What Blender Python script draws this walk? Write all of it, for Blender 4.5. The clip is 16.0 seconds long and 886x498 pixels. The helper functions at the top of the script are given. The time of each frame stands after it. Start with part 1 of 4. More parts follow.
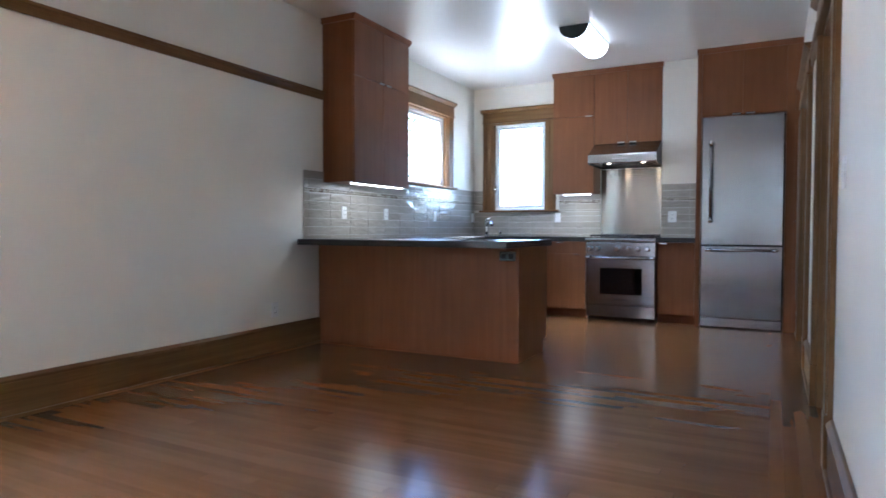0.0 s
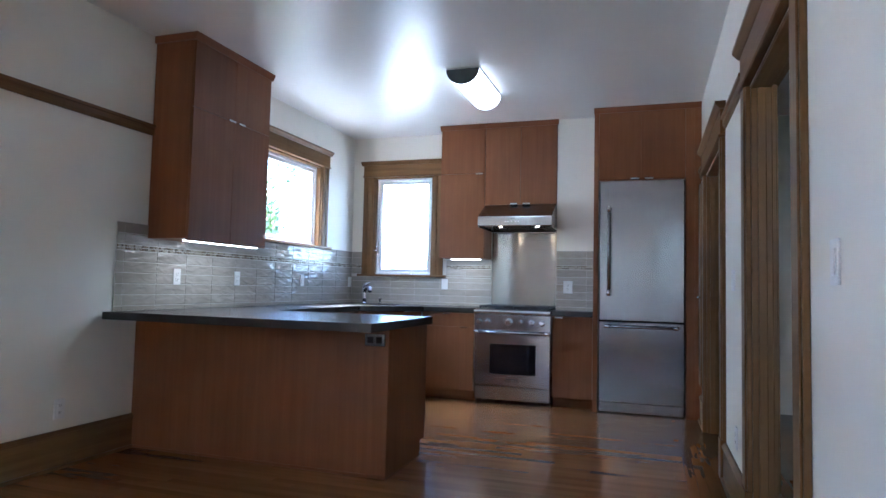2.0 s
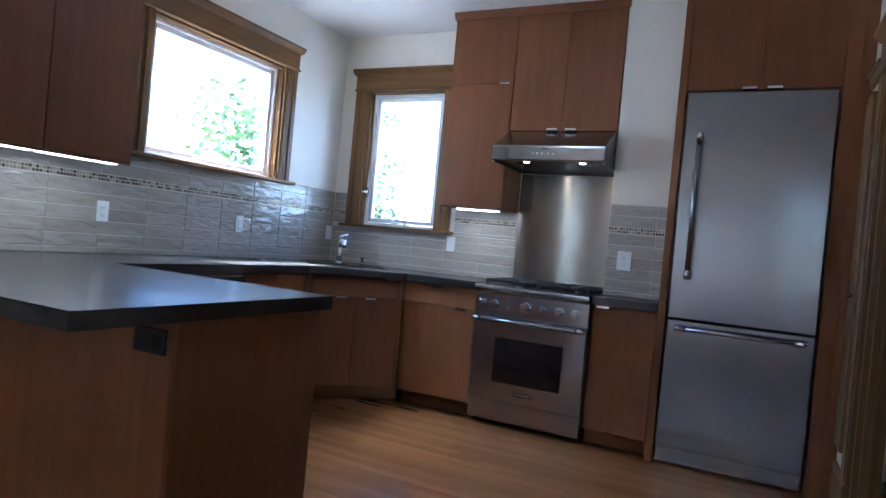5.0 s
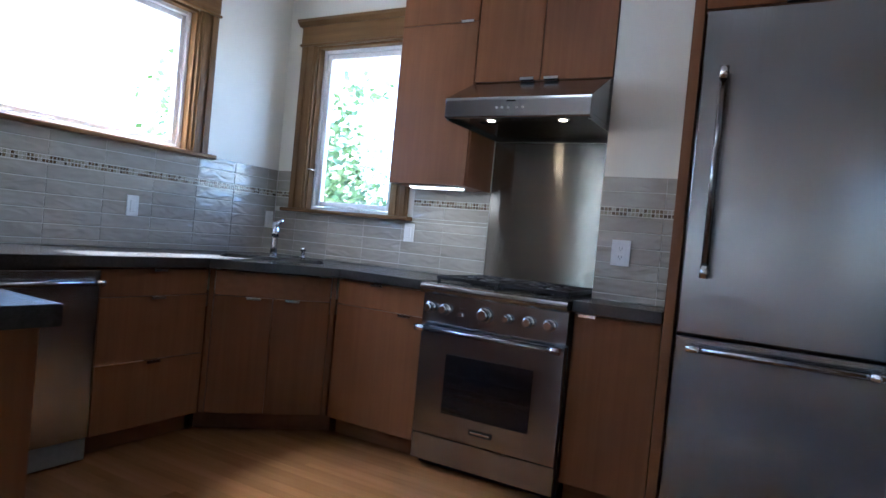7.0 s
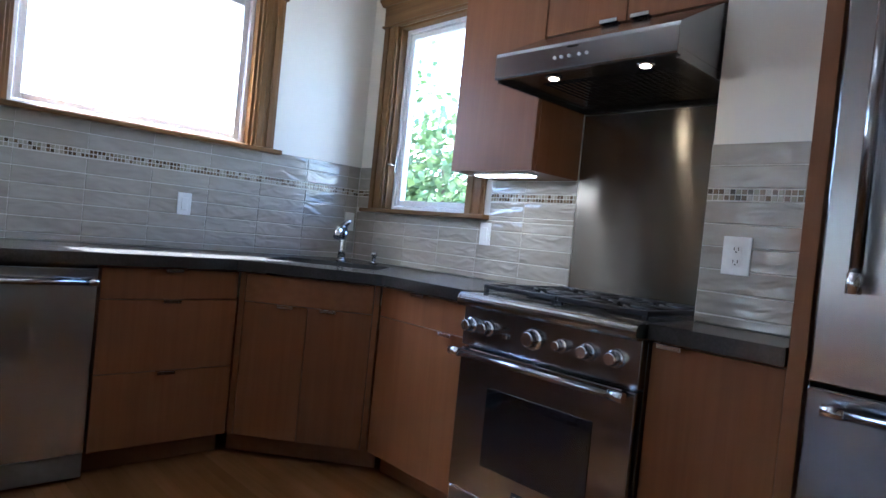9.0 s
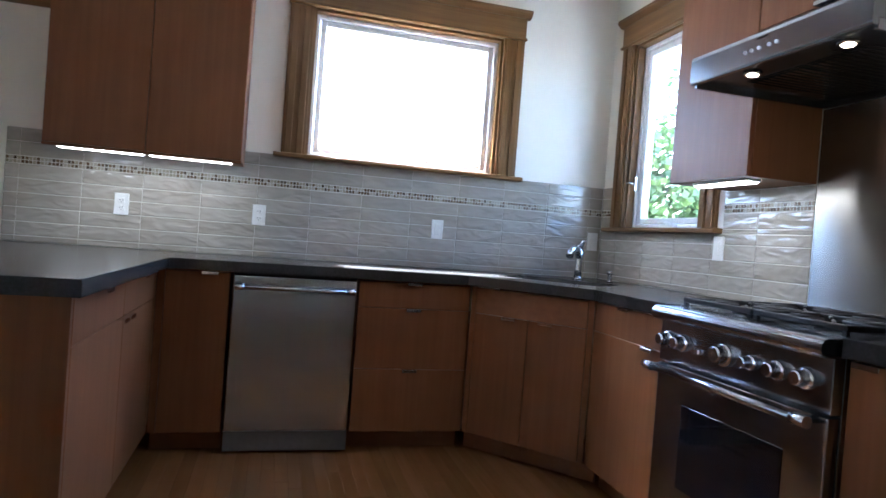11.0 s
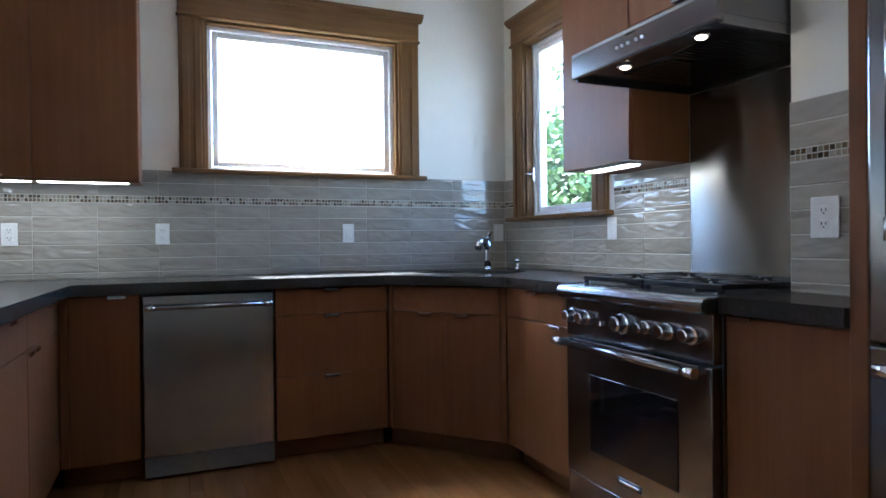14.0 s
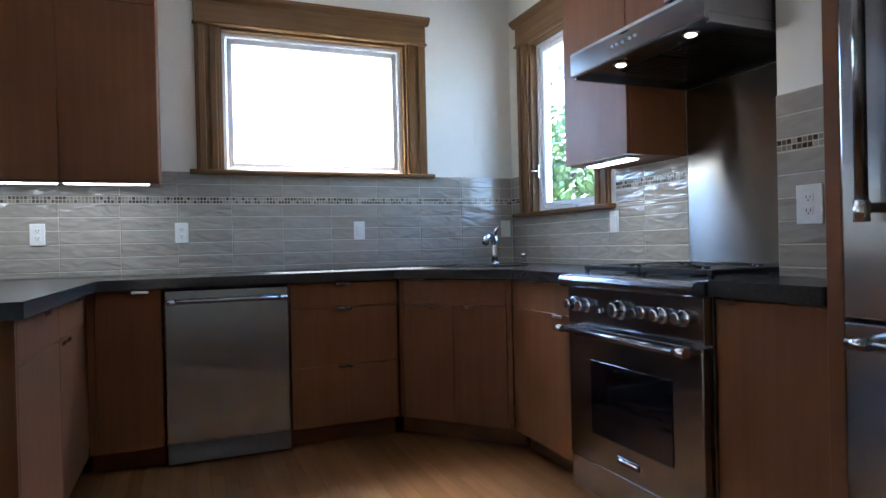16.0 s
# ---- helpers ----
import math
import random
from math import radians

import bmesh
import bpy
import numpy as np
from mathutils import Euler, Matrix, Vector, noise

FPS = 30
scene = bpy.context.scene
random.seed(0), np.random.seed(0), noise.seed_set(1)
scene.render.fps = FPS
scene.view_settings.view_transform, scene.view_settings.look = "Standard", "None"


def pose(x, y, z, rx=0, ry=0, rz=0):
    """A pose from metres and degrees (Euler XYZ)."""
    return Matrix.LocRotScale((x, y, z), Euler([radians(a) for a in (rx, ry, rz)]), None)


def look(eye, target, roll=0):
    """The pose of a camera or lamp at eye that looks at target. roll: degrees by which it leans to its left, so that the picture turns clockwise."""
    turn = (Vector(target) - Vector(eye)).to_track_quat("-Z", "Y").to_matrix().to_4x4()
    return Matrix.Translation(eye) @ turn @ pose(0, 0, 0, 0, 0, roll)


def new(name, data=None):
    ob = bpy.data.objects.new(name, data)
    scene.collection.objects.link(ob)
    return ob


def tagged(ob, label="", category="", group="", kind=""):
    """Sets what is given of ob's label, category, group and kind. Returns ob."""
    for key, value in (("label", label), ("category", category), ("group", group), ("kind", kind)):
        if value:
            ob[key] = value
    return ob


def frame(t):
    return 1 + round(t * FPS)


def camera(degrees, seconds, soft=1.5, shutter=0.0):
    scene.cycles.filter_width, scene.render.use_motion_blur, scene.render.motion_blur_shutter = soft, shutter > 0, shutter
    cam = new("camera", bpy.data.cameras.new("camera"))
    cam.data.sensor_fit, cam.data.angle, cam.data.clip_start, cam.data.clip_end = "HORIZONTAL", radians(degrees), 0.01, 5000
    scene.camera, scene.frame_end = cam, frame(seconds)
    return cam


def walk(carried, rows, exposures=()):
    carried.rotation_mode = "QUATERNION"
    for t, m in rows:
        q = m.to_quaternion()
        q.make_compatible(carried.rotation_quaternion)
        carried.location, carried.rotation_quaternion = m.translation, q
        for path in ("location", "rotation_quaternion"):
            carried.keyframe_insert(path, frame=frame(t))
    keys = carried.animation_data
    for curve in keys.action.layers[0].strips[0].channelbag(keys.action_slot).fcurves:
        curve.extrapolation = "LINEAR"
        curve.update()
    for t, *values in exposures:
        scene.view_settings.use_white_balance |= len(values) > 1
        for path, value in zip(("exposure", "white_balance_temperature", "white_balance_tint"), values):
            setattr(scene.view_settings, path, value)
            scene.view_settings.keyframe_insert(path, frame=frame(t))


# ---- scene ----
cam = camera(70.5, 16.0, shutter=0.3)
PATH = [
    (0.0, pose(3.535, -7.589, 0.999, 88.20, -0.14, 27.78)),
    (0.5, pose(3.521, -7.312, 0.997, 90.48, -0.17, 22.82)),
    (1.0, pose(3.477, -7.061, 1.049, 92.08, -0.22, 21.48)),
    (1.5, pose(3.371, -6.846, 1.090, 93.28, -0.57, 19.57)),
    (2.0, pose(3.321, -6.650, 1.128, 93.37, -1.32, 18.19)),
    (2.5, pose(3.316, -6.357, 1.124, 92.63, -2.21, 18.07)),
    (3.0, pose(3.308, -6.019, 1.158, 90.97, -3.43, 18.97)),
    (3.5, pose(3.240, -5.642, 1.134, 90.17, -4.16, 19.79)),
    (6.0, pose(3.301, -3.816, 1.156, 89.31, -5.47, 29.12)),
    (6.5, pose(3.261, -3.571, 1.141, 89.18, -5.57, 29.06)),
    (7.0, pose(3.262, -3.333, 1.133, 89.02, -5.44, 29.22)),
    (7.5, pose(3.286, -3.048, 1.135, 88.85, -5.10, 32.12)),
    (8.0, pose(3.246, -2.830, 1.103, 89.44, -5.44, 36.23)),
    (10.3, pose(3.635, -2.070, 1.121, 88.30, -4.87, 65.12)),
    (10.5, pose(3.670, -2.083, 1.100, 88.61, -4.83, 68.50)),
    (11.0, pose(3.719, -2.073, 1.090, 89.15, -4.38, 74.91)),
    (11.5, pose(3.752, -2.100, 1.105, 89.68, -3.85, 76.48)),
    (12.0, pose(3.757, -2.106, 1.088, 90.85, -3.08, 76.19)),
    (12.5, pose(3.765, -2.065, 1.063, 91.75, -2.38, 75.73)),
    (13.0, pose(3.758, -2.080, 1.071, 91.34, -1.44, 73.15)),
    (13.5, pose(3.778, -2.080, 1.072, 90.54, -0.38, 70.18)),
    (14.0, pose(3.804, -2.100, 1.077, 89.55, 0.65, 66.85)),
    (14.5, pose(3.825, -2.125, 1.072, 88.85, 1.21, 63.77)),
    (15.0, pose(3.857, -2.130, 1.069, 88.65, 1.50, 63.26)),
    (15.5, pose(3.903, -2.107, 1.059, 89.04, 1.68, 66.40)),
    (16.0, pose(3.922, -2.119, 1.042, 89.68, 1.35, 68.03)),
]
walk(cam, PATH, [(0.0, 4.65, 5000, 9), (3.5, 4.28, 4700, 10), (6.5, 4.1, 4930, 10), (8.0, 4.15, 4980, 10), (10.5, 4.55, 5150, 10), (12.0, 4.45, 5100, 8), (13.5, 4.1, 5050, 6), (16.0, 4.15, 5080, 7)])

# ---- world and sun ----
SUN_TO = Vector((-0.53, -0.12, 1.0)).normalized()
world = bpy.data.worlds.new("world")
scene.world = world
world.use_nodes = True
wn = world.node_tree.nodes
sky = wn.new("ShaderNodeTexSky")
sky.sky_type = "NISHITA"
sky.sun_disc = False
sky.sun_elevation = math.asin(SUN_TO.z)
sky.sun_rotation = math.atan2(SUN_TO.x, SUN_TO.y)
wn["Background"].inputs["Strength"].default_value = 0.15
world.node_tree.links.new(sky.outputs[0], wn["Background"].inputs["Color"])
sun = new("sun", bpy.data.lights.new("sun", "SUN"))
sun.data.energy = 5.0
sun.data.angle = radians(0.5)
sun.data.color = (1.0, 0.95, 0.87)
sun.matrix_world = look((0, 0, 12), Vector((0, 0, 12)) - SUN_TO)


def area_lamp(name, m, sx, sy, power, color):
    lamp = new(name, bpy.data.lights.new(name, "AREA"))
    lamp.data.shape, lamp.data.size, lamp.data.size_y = "RECTANGLE", sx, sy
    lamp.data.energy, lamp.data.color = power, color
    lamp.matrix_world = m
    return lamp


# ---- materials ----
class Mat:
    """A node material with short helpers."""

    def __init__(self, name, rough=0.5, metal=0.0, color=(0.8, 0.8, 0.8), spec=0.5):
        self.m = bpy.data.materials.new(name)
        self.m.use_nodes = True
        self.t = self.m.node_tree
        self.b = self.t.nodes["Principled BSDF"]
        self.b.inputs["Roughness"].default_value = rough
        self.b.inputs["Metallic"].default_value = metal
        self.b.inputs["Base Color"].default_value = (*color, 1)
        self.b.inputs["Specular IOR Level"].default_value = spec

    def node(self, kind, **kw):
        n = self.t.nodes.new(kind)
        for k, v in kw.items():
            n.inputs[k.replace("_", " ")].default_value = v
        return n

    def link(self, a, b):
        self.t.links.new(a, b)

    def coords(self, scale=(1, 1, 1), rot=(0, 0, 0), generated=False, jitter=False):
        tc = self.node("ShaderNodeTexCoord")
        mp = self.node("ShaderNodeMapping")
        mp.inputs["Scale"].default_value = scale
        mp.inputs["Rotation"].default_value = rot
        src = tc.outputs["Object"]
        if jitter:
            info = self.node("ShaderNodeObjectInfo")
            add = self.node("ShaderNodeVectorMath")
            add.operation = "ADD"
            mul = self.node("ShaderNodeVectorMath")
            mul.operation = "SCALE"
            mul.inputs[0].default_value = (13.0, 29.0, 7.0)
            self.link(info.outputs["Random"], mul.inputs["Scale"])
            self.link(src, add.inputs[0])
            self.link(mul.outputs[0], add.inputs[1])
            src = add.outputs[0]
        self.link(src, mp.inputs["Vector"])
        return mp.outputs[0]

    def noise(self, vec, scale, detail=4.0, rough=0.55, distortion=0.0):
        n = self.node("ShaderNodeTexNoise", Scale=scale, Detail=detail, Roughness=rough, Distortion=distortion)
        self.link(vec, n.inputs["Vector"])
        return n.outputs["Fac"]

    def ramp(self, fac, stops):
        r = self.node("ShaderNodeValToRGB")
        e = r.color_ramp.elements
        while len(e) < len(stops):
            e.new(0.5)
        for el, (p, c) in zip(e, stops):
            el.position, el.color = p, (*c, 1)
        self.link(fac, r.inputs["Fac"])
        return r.outputs["Color"]

    def mix(self, a, b, fac, mode="MIX"):
        n = self.node("ShaderNodeMix")
        n.data_type, n.blend_type = "RGBA", mode
        for sock, v in ((n.inputs[6], a), (n.inputs[7], b), (n.inputs[0], fac)):
            if isinstance(v, (int, float)):
                sock.default_value = v
            elif isinstance(v, tuple):
                sock.default_value = (*v, 1)
            else:
                self.link(v, sock)
        return n.outputs[2]

    def color(self, sock):
        self.link(sock, self.b.inputs["Base Color"])

    def rough_range(self, fac, lo, hi):
        r = self.node("ShaderNodeMapRange")
        r.inputs["To Min"].default_value, r.inputs["To Max"].default_value = lo, hi
        self.link(fac, r.inputs["Value"])
        self.link(r.outputs[0], self.b.inputs["Roughness"])

    def bump(self, fac, strength=0.1, distance=0.002):
        n = self.node("ShaderNodeBump", Strength=strength, Distance=distance)
        self.link(fac, n.inputs["Height"])
        last = self.b.inputs["Normal"]
        if last.is_linked:
            self.link(last.links[0].from_socket, n.inputs["Normal"])
        self.link(n.outputs[0], last)


def paint(name, color, rough=0.55, spec=0.35):
    k = Mat(name, rough, 0, color, spec)
    v = k.coords()
    big = k.noise(v, 1.3, 3)
    k.color(k.ramp(big, [(0.3, tuple(c * 0.96 for c in color)), (0.7, color)]))
    k.bump(k.noise(v, 160, 3), 0.10, 0.0012)
    k.bump(k.noise(v, 9, 2), 0.05, 0.004)
    return k.m


def wood(name, dark, mid, light, axis, rough=0.38, fine=1.0, spread=0.16, jitter=True, coat=0.0, pore=0.5):
    """Straight-grained wood; axis: the way of the grain (0 x, 1 y, 2 z)."""
    k = Mat(name, rough, spec=0.4 if coat else 0.2)
    sc = [26.0 * fine] * 3
    sc[axis] = 1.1 * fine
    v = k.coords(tuple(sc), jitter=jitter)
    grain = k.noise(v, 1.0, 3 if coat else 4, 0.55, 0.35)
    sc2 = [150.0 * fine] * 3
    sc2[axis] = 5.0
    pores = k.noise(k.coords(tuple(sc2), jitter=jitter), 1.0, 3, 0.5)
    blot = k.noise(k.coords((3, 3, 3), jitter=jitter), 1.0, 3)
    base = k.ramp(grain, [(0.22, dark), (0.5, mid), (0.80, light)])
    if pore:
        base = k.mix(base, k.ramp(pores, [(0.35, (0.80, 0.80, 0.80)), (0.6, (1, 1, 1))]), pore, "MULTIPLY")
    base = k.mix(base, k.ramp(blot, [(0.3, (0.84, 0.82, 0.8)), (0.7, (1.06, 1.05, 1.03))]), 0.7, "MULTIPLY")
    if jitter:
        info = k.node("ShaderNodeObjectInfo")
        lo, hi = 1 - spread, 1 + spread
        base = k.mix(base, k.ramp(info.outputs["Random"], [(0.0, (lo, lo * 0.97, lo * 0.94)), (1.0, (hi, hi, hi))]), 1.0, "MULTIPLY")
    k.color(base)
    if coat:
        k.rough_range(blot, rough + 0.035, rough + 0.07)
    else:
        k.rough_range(pores, rough + 0.06, rough - 0.03)
        k.bump(pores, 0.06, 0.0005)
    return k.m


def steel(name, axis, rough=0.215, color=(0.38, 0.38, 0.39), wave=0.0, grain=0.0, turn=0.0):
    """Satin steel; axis: the way along which faint drifts of tone are drawn out; grain: how far brushing draws its gloss out sideways (turn 0.25: upwards)."""
    k = Mat(name, rough, 1.0, color)
    sc = [5.0] * 3
    sc[axis] = 0.7
    drift = k.noise(k.coords(tuple(sc)), 1.0, 1)
    k.rough_range(drift, rough - 0.04, rough + 0.045)
    fine = [420.0] * 3
    fine[axis] = 6.0
    hair = k.noise(k.coords(tuple(fine)), 1.0, 2)
    tone = k.ramp(drift, [(0.3, tuple(v * 0.92 for v in color)), (0.7, color)])
    k.color(k.mix(tone, k.ramp(hair, [(0.3, (0.93, 0.93, 0.93)), (0.7, (1.04, 1.04, 1.04))]), 1.0, "MULTIPLY"))
    if grain:
        t = k.node("ShaderNodeTangent")
        t.direction_type, t.axis = "RADIAL", "Z"
        k.b.inputs["Anisotropic"].default_value = grain
        k.b.inputs["Anisotropic Rotation"].default_value = turn
        k.link(t.outputs[0], k.b.inputs["Tangent"])
    if wave:
        k.bump(k.noise(k.coords((2.2, 2.2, 3.4)), 1.0, 1), wave, 0.02)
    return k.m


def plain(name, color, rough=0.5, metal=0.0, spec=0.5, relief=40.0):
    k = Mat(name, rough, metal, color, spec)
    n = k.noise(k.coords(), relief, 4)
    k.color(k.ramp(n, [(0.25, tuple(c * 0.88 for c in color)), (0.75, color)]))
    k.bump(n, 0.05, 0.0006)
    return k.m


def glow(name, color, strength):
    k = Mat(name, 0.4, 0, color)
    k.b.inputs["Emission Color"].default_value = (*color, 1)
    k.b.inputs["Emission Strength"].default_value = strength
    return k.m


WALL = paint("cream_wall_paint", (0.78, 0.755, 0.67), 0.5)
CEIL = paint("ceiling_satin_paint", (0.78, 0.77, 0.74), 0.32, 0.5)
HALLPAINT = paint("hall_wall_paint", (0.76, 0.69, 0.53), 0.55)
CAB_D, CAB_M, CAB_L = (0.178, 0.071, 0.028), (0.202, 0.084, 0.034), (0.226, 0.098, 0.042)
CAB = wood("cabinet_fir_upright", CAB_D, CAB_M, CAB_L, 2, 0.42, 1.3, 0.07, True, 0.0, 0.12)
CAB_X = wood("cabinet_fir_along_x", CAB_D, CAB_M, CAB_L, 0, 0.42, 1.3, 0.07, True, 0.0, 0.12)
CAB_Y = wood("cabinet_fir_along_y", CAB_D, CAB_M, CAB_L, 1, 0.42, 1.3, 0.07, True, 0.0, 0.12)
TRIM_D, TRIM_M, TRIM_L = (0.125, 0.064, 0.022), (0.170, 0.092, 0.034), (0.215, 0.121, 0.048)
TRIM_Z = wood("trim_fir_upright", TRIM_D, TRIM_M, TRIM_L, 2, 0.40, 1.1, 0.05)
TRIM_X = wood("trim_fir_along_x", TRIM_D, TRIM_M, TRIM_L, 0, 0.40, 1.1, 0.05)
TRIM_Y = wood("trim_fir_along_y", TRIM_D, TRIM_M, TRIM_L, 1, 0.40, 1.1, 0.05)
OAK_X = wood("oak_floor_along_x", (0.180, 0.079, 0.028), (0.200, 0.091, 0.034), (0.222, 0.104, 0.041), 0, 0.17, 0.8, 0.12, True, 0.25, 0.0)
OAK_Y = wood("oak_floor_along_y", (0.180, 0.079, 0.028), (0.200, 0.091, 0.034), (0.222, 0.104, 0.041), 1, 0.17, 0.8, 0.12, True, 0.25, 0.0)
SUBFLOOR = plain("dark_floor_joint", (0.11, 0.050, 0.020), 0.8)
STEEL_X = steel("brushed_steel_along_x", 0)
STEEL_Y = steel("brushed_steel_along_y", 1)
STEEL_Z = steel("brushed_steel_upright", 2, 0.22, (0.28, 0.28, 0.29), 0.0, 0.95)
STEEL_PANEL = steel("steel_splash_sheet", 0, 0.20, (0.285, 0.265, 0.232), 0.12, 1.0, 0.25)
CHROME = steel("polished_chrome", 0, 0.17, (0.72, 0.72, 0.73))
IRON = plain("black_cast_iron", (0.018, 0.018, 0.020), 0.55, 0, 0.4, 220)
BLACK = plain("black_enamel", (0.012, 0.012, 0.013), 0.25, 0, 0.5)
BLACKGLASS = plain("oven_black_glass", (0.006, 0.006, 0.007), 0.06, 0, 0.6)
# Near-black: shade of gaps and recesses put into the colour; also black sockets.
SHADOWGAP = plain("recess_shade_black", (0.015, 0.012, 0.010), 0.8)
WHITEPL = plain("white_plastic", (0.78, 0.78, 0.76), 0.35)
VINYL = plain("white_vinyl_frame", (0.80, 0.81, 0.82), 0.35)
GREYKICK = plain("grey_toe_plate", (0.26, 0.26, 0.26), 0.45, 0.6)
GROUT = plain("pale_grout", (0.60, 0.565, 0.50), 0.85, 0, 0.2, 300)
DARKGROUT = plain("mosaic_bed_grout", (0.42, 0.40, 0.35), 0.85, 0, 0.2, 300)
LAMPWHITE = glow("lamp_diffuser_lit", (1.0, 0.98, 0.95), 0.35)
STRIPGLOW = glow("under_cabinet_strip_lit", (1.0, 0.95, 0.88), 0.7)
HOODGLOW = glow("hood_bulb_lit", (1.0, 0.74, 0.45), 1.2)


def stone():
    k = Mat("dark_honed_stone", 0.22, 0, (0.045, 0.042, 0.040), 0.5)
    v = k.coords()
    a, b = k.noise(v, 130, 5, 0.7), k.noise(v, 4, 4)
    c = k.ramp(a, [(0.3, (0.030, 0.027, 0.024)), (0.55, (0.043, 0.039, 0.035)), (0.8, (0.060, 0.054, 0.048))])
    k.color(k.mix(c, k.ramp(b, [(0.3, (0.8, 0.8, 0.8)), (0.7, (1.1, 1.1, 1.1))]), 1.0, "MULTIPLY"))
    k.rough_range(b, 0.17, 0.25)
    k.bump(a, 0.04, 0.0005)
    return k.m


def glaze():
    k = Mat("grey_glazed_tile", 0.10, 0, (0.44, 0.41, 0.37), 0.5)
    v = k.coords((0.55, 1, 1.5), (0, 0.25, 0), jitter=True)
    info = k.node("ShaderNodeObjectInfo")
    c = k.ramp(info.outputs["Random"], [(0.0, (0.325, 0.296, 0.250)), (0.5, (0.350, 0.320, 0.272)), (1.0, (0.375, 0.344, 0.294))])
    k.color(k.mix(c, k.ramp(k.noise(v, 18, 3), [(0.3, (0.9, 0.9, 0.9)), (0.7, (1.05, 1.05, 1.05))]), 1.0, "MULTIPLY"))
    k.rough_range(k.noise(v, 30, 2), 0.06, 0.16)
    k.bump(k.noise(v, 13, 1, 0.45, 0.8), 0.8, 0.011)
    k.bump(k.noise(v, 9, 1), 0.5, 0.012)
    k.bump(k.noise(v, 60, 2), 0.06, 0.002)
    return k.m


def mosaic_mat():
    k = Mat("glass_stone_mosaic", 0.18)
    g = k.node("ShaderNodeNewGeometry")
    r = k.node("ShaderNodeValToRGB")
    r.color_ramp.interpolation = "CONSTANT"
    stops = [(0.0, (0.10, 0.060, 0.030)), (0.22, (0.33, 0.29, 0.22)), (0.40, (0.17, 0.12, 0.07)), (0.55, (0.26, 0.24, 0.17)), (0.68, (0.07, 0.05, 0.03)), (0.82, (0.38, 0.35, 0.29))]
    e = r.color_ramp.elements
    while len(e) < len(stops):
        e.new(0.5)
    for el, (p, c) in zip(e, stops):
        el.position, el.color = p, (*c, 1)
    k.link(g.outputs["Random Per Island"], r.inputs["Fac"])
    n = k.noise(k.coords(), 200, 3)
    k.color(k.mix(r.outputs["Color"], k.ramp(n, [(0.3, (0.8, 0.8, 0.8)), (0.7, (1.1, 1.1, 1.1))]), 1.0, "MULTIPLY"))
    return k.m


def glass():
    k = Mat("clear_window_glass", 0.0, 0, (1, 1, 1))
    k.b.inputs["Transmission Weight"].default_value = 1.0
    k.b.inputs["IOR"].default_value = 1.45
    return k.m


def leaf_mat():
    k = Mat("leaf_green", 0.5, 0, (0.07, 0.11, 0.03))
    g = k.node("ShaderNodeNewGeometry")
    k.color(k.ramp(g.outputs["Random Per Island"], [(0.0, (0.045, 0.085, 0.020)), (0.6, (0.075, 0.125, 0.030)), (1.0, (0.115, 0.165, 0.045))]))
    k.b.inputs["Transmission Weight"].default_value = 0.0
    k.b.inputs["Subsurface Weight"].default_value = 0.0
    return k.m


STONE, GLAZE, MOSAIC, GLASS, LEAF = stone(), glaze(), mosaic_mat(), glass(), leaf_mat()
BARK = plain("brown_bark", (0.11, 0.08, 0.055), 0.9, 0, 0.2, 25)
STUCCO = plain("pale_stucco", (0.62, 0.60, 0.57), 0.9, 0, 0.2, 60)
ROOFING = plain("blue_grey_roofing", (0.045, 0.05, 0.075), 0.85, 0, 0.2, 50)
# Pale so that the unseen ground throws sunlight up to the ceiling.
BOUNCE_GROUND = plain("pale_bounce_ground", (0.48, 0.47, 0.44), 0.95, 0, 0.1, 6)

# ---- mesh helpers ----
ID = Matrix.Identity(4)


def box(bm, x0, x1, y0, y1, z0, z1, bev=0.0015, m=ID, seg=1):
    """An axis box with softened edges, joined into bm, carried by m."""
    b = bmesh.new()
    x0, x1, y0, y1, z0, z1 = min(x0, x1), max(x0, x1), min(y0, y1), max(y0, y1), min(z0, z1), max(z0, z1)
    bmesh.ops.create_cube(b, size=1.0)
    for v in b.verts:
        v.co = Vector(((x0 + x1) / 2 + v.co.x * (x1 - x0), (y0 + y1) / 2 + v.co.y * (y1 - y0), (z0 + z1) / 2 + v.co.z * (z1 - z0)))
    bev = min(bev, 0.3 * min(x1 - x0, y1 - y0, z1 - z0))
    if bev > 0:
        bmesh.ops.bevel(b, geom=list(b.edges), offset=bev, segments=seg, profile=0.5, affect="EDGES")
    return merge(bm, b, m)


def merge(bm, b, m=ID):
    b.transform(m)
    tmp = bpy.data.meshes.new("tmp")
    b.to_mesh(tmp)
    b.free()
    bm.from_mesh(tmp)
    bpy.data.meshes.remove(tmp)
    return bm


def prism(bm, outline, axis, a0, a1, m=ID, bev=0.0):
    """An outline in the two axes other than axis, drawn out from a0 to a1."""
    b = bmesh.new()

    def at(p, a):
        q = list(p)
        q.insert(axis, a)
        return q
    lo = [b.verts.new(at(p, a0)) for p in outline]
    hi = [b.verts.new(at(p, a1)) for p in outline]
    n = len(outline)
    b.faces.new(lo)
    b.faces.new(hi[::-1])
    for i in range(n):
        b.faces.new((lo[i], hi[i], hi[(i + 1) % n], lo[(i + 1) % n]))
    bmesh.ops.recalc_face_normals(b, faces=list(b.faces))
    if bev:
        bmesh.ops.bevel(b, geom=list(b.edges), offset=bev, segments=1, affect="EDGES")
    return merge(bm, b, m)


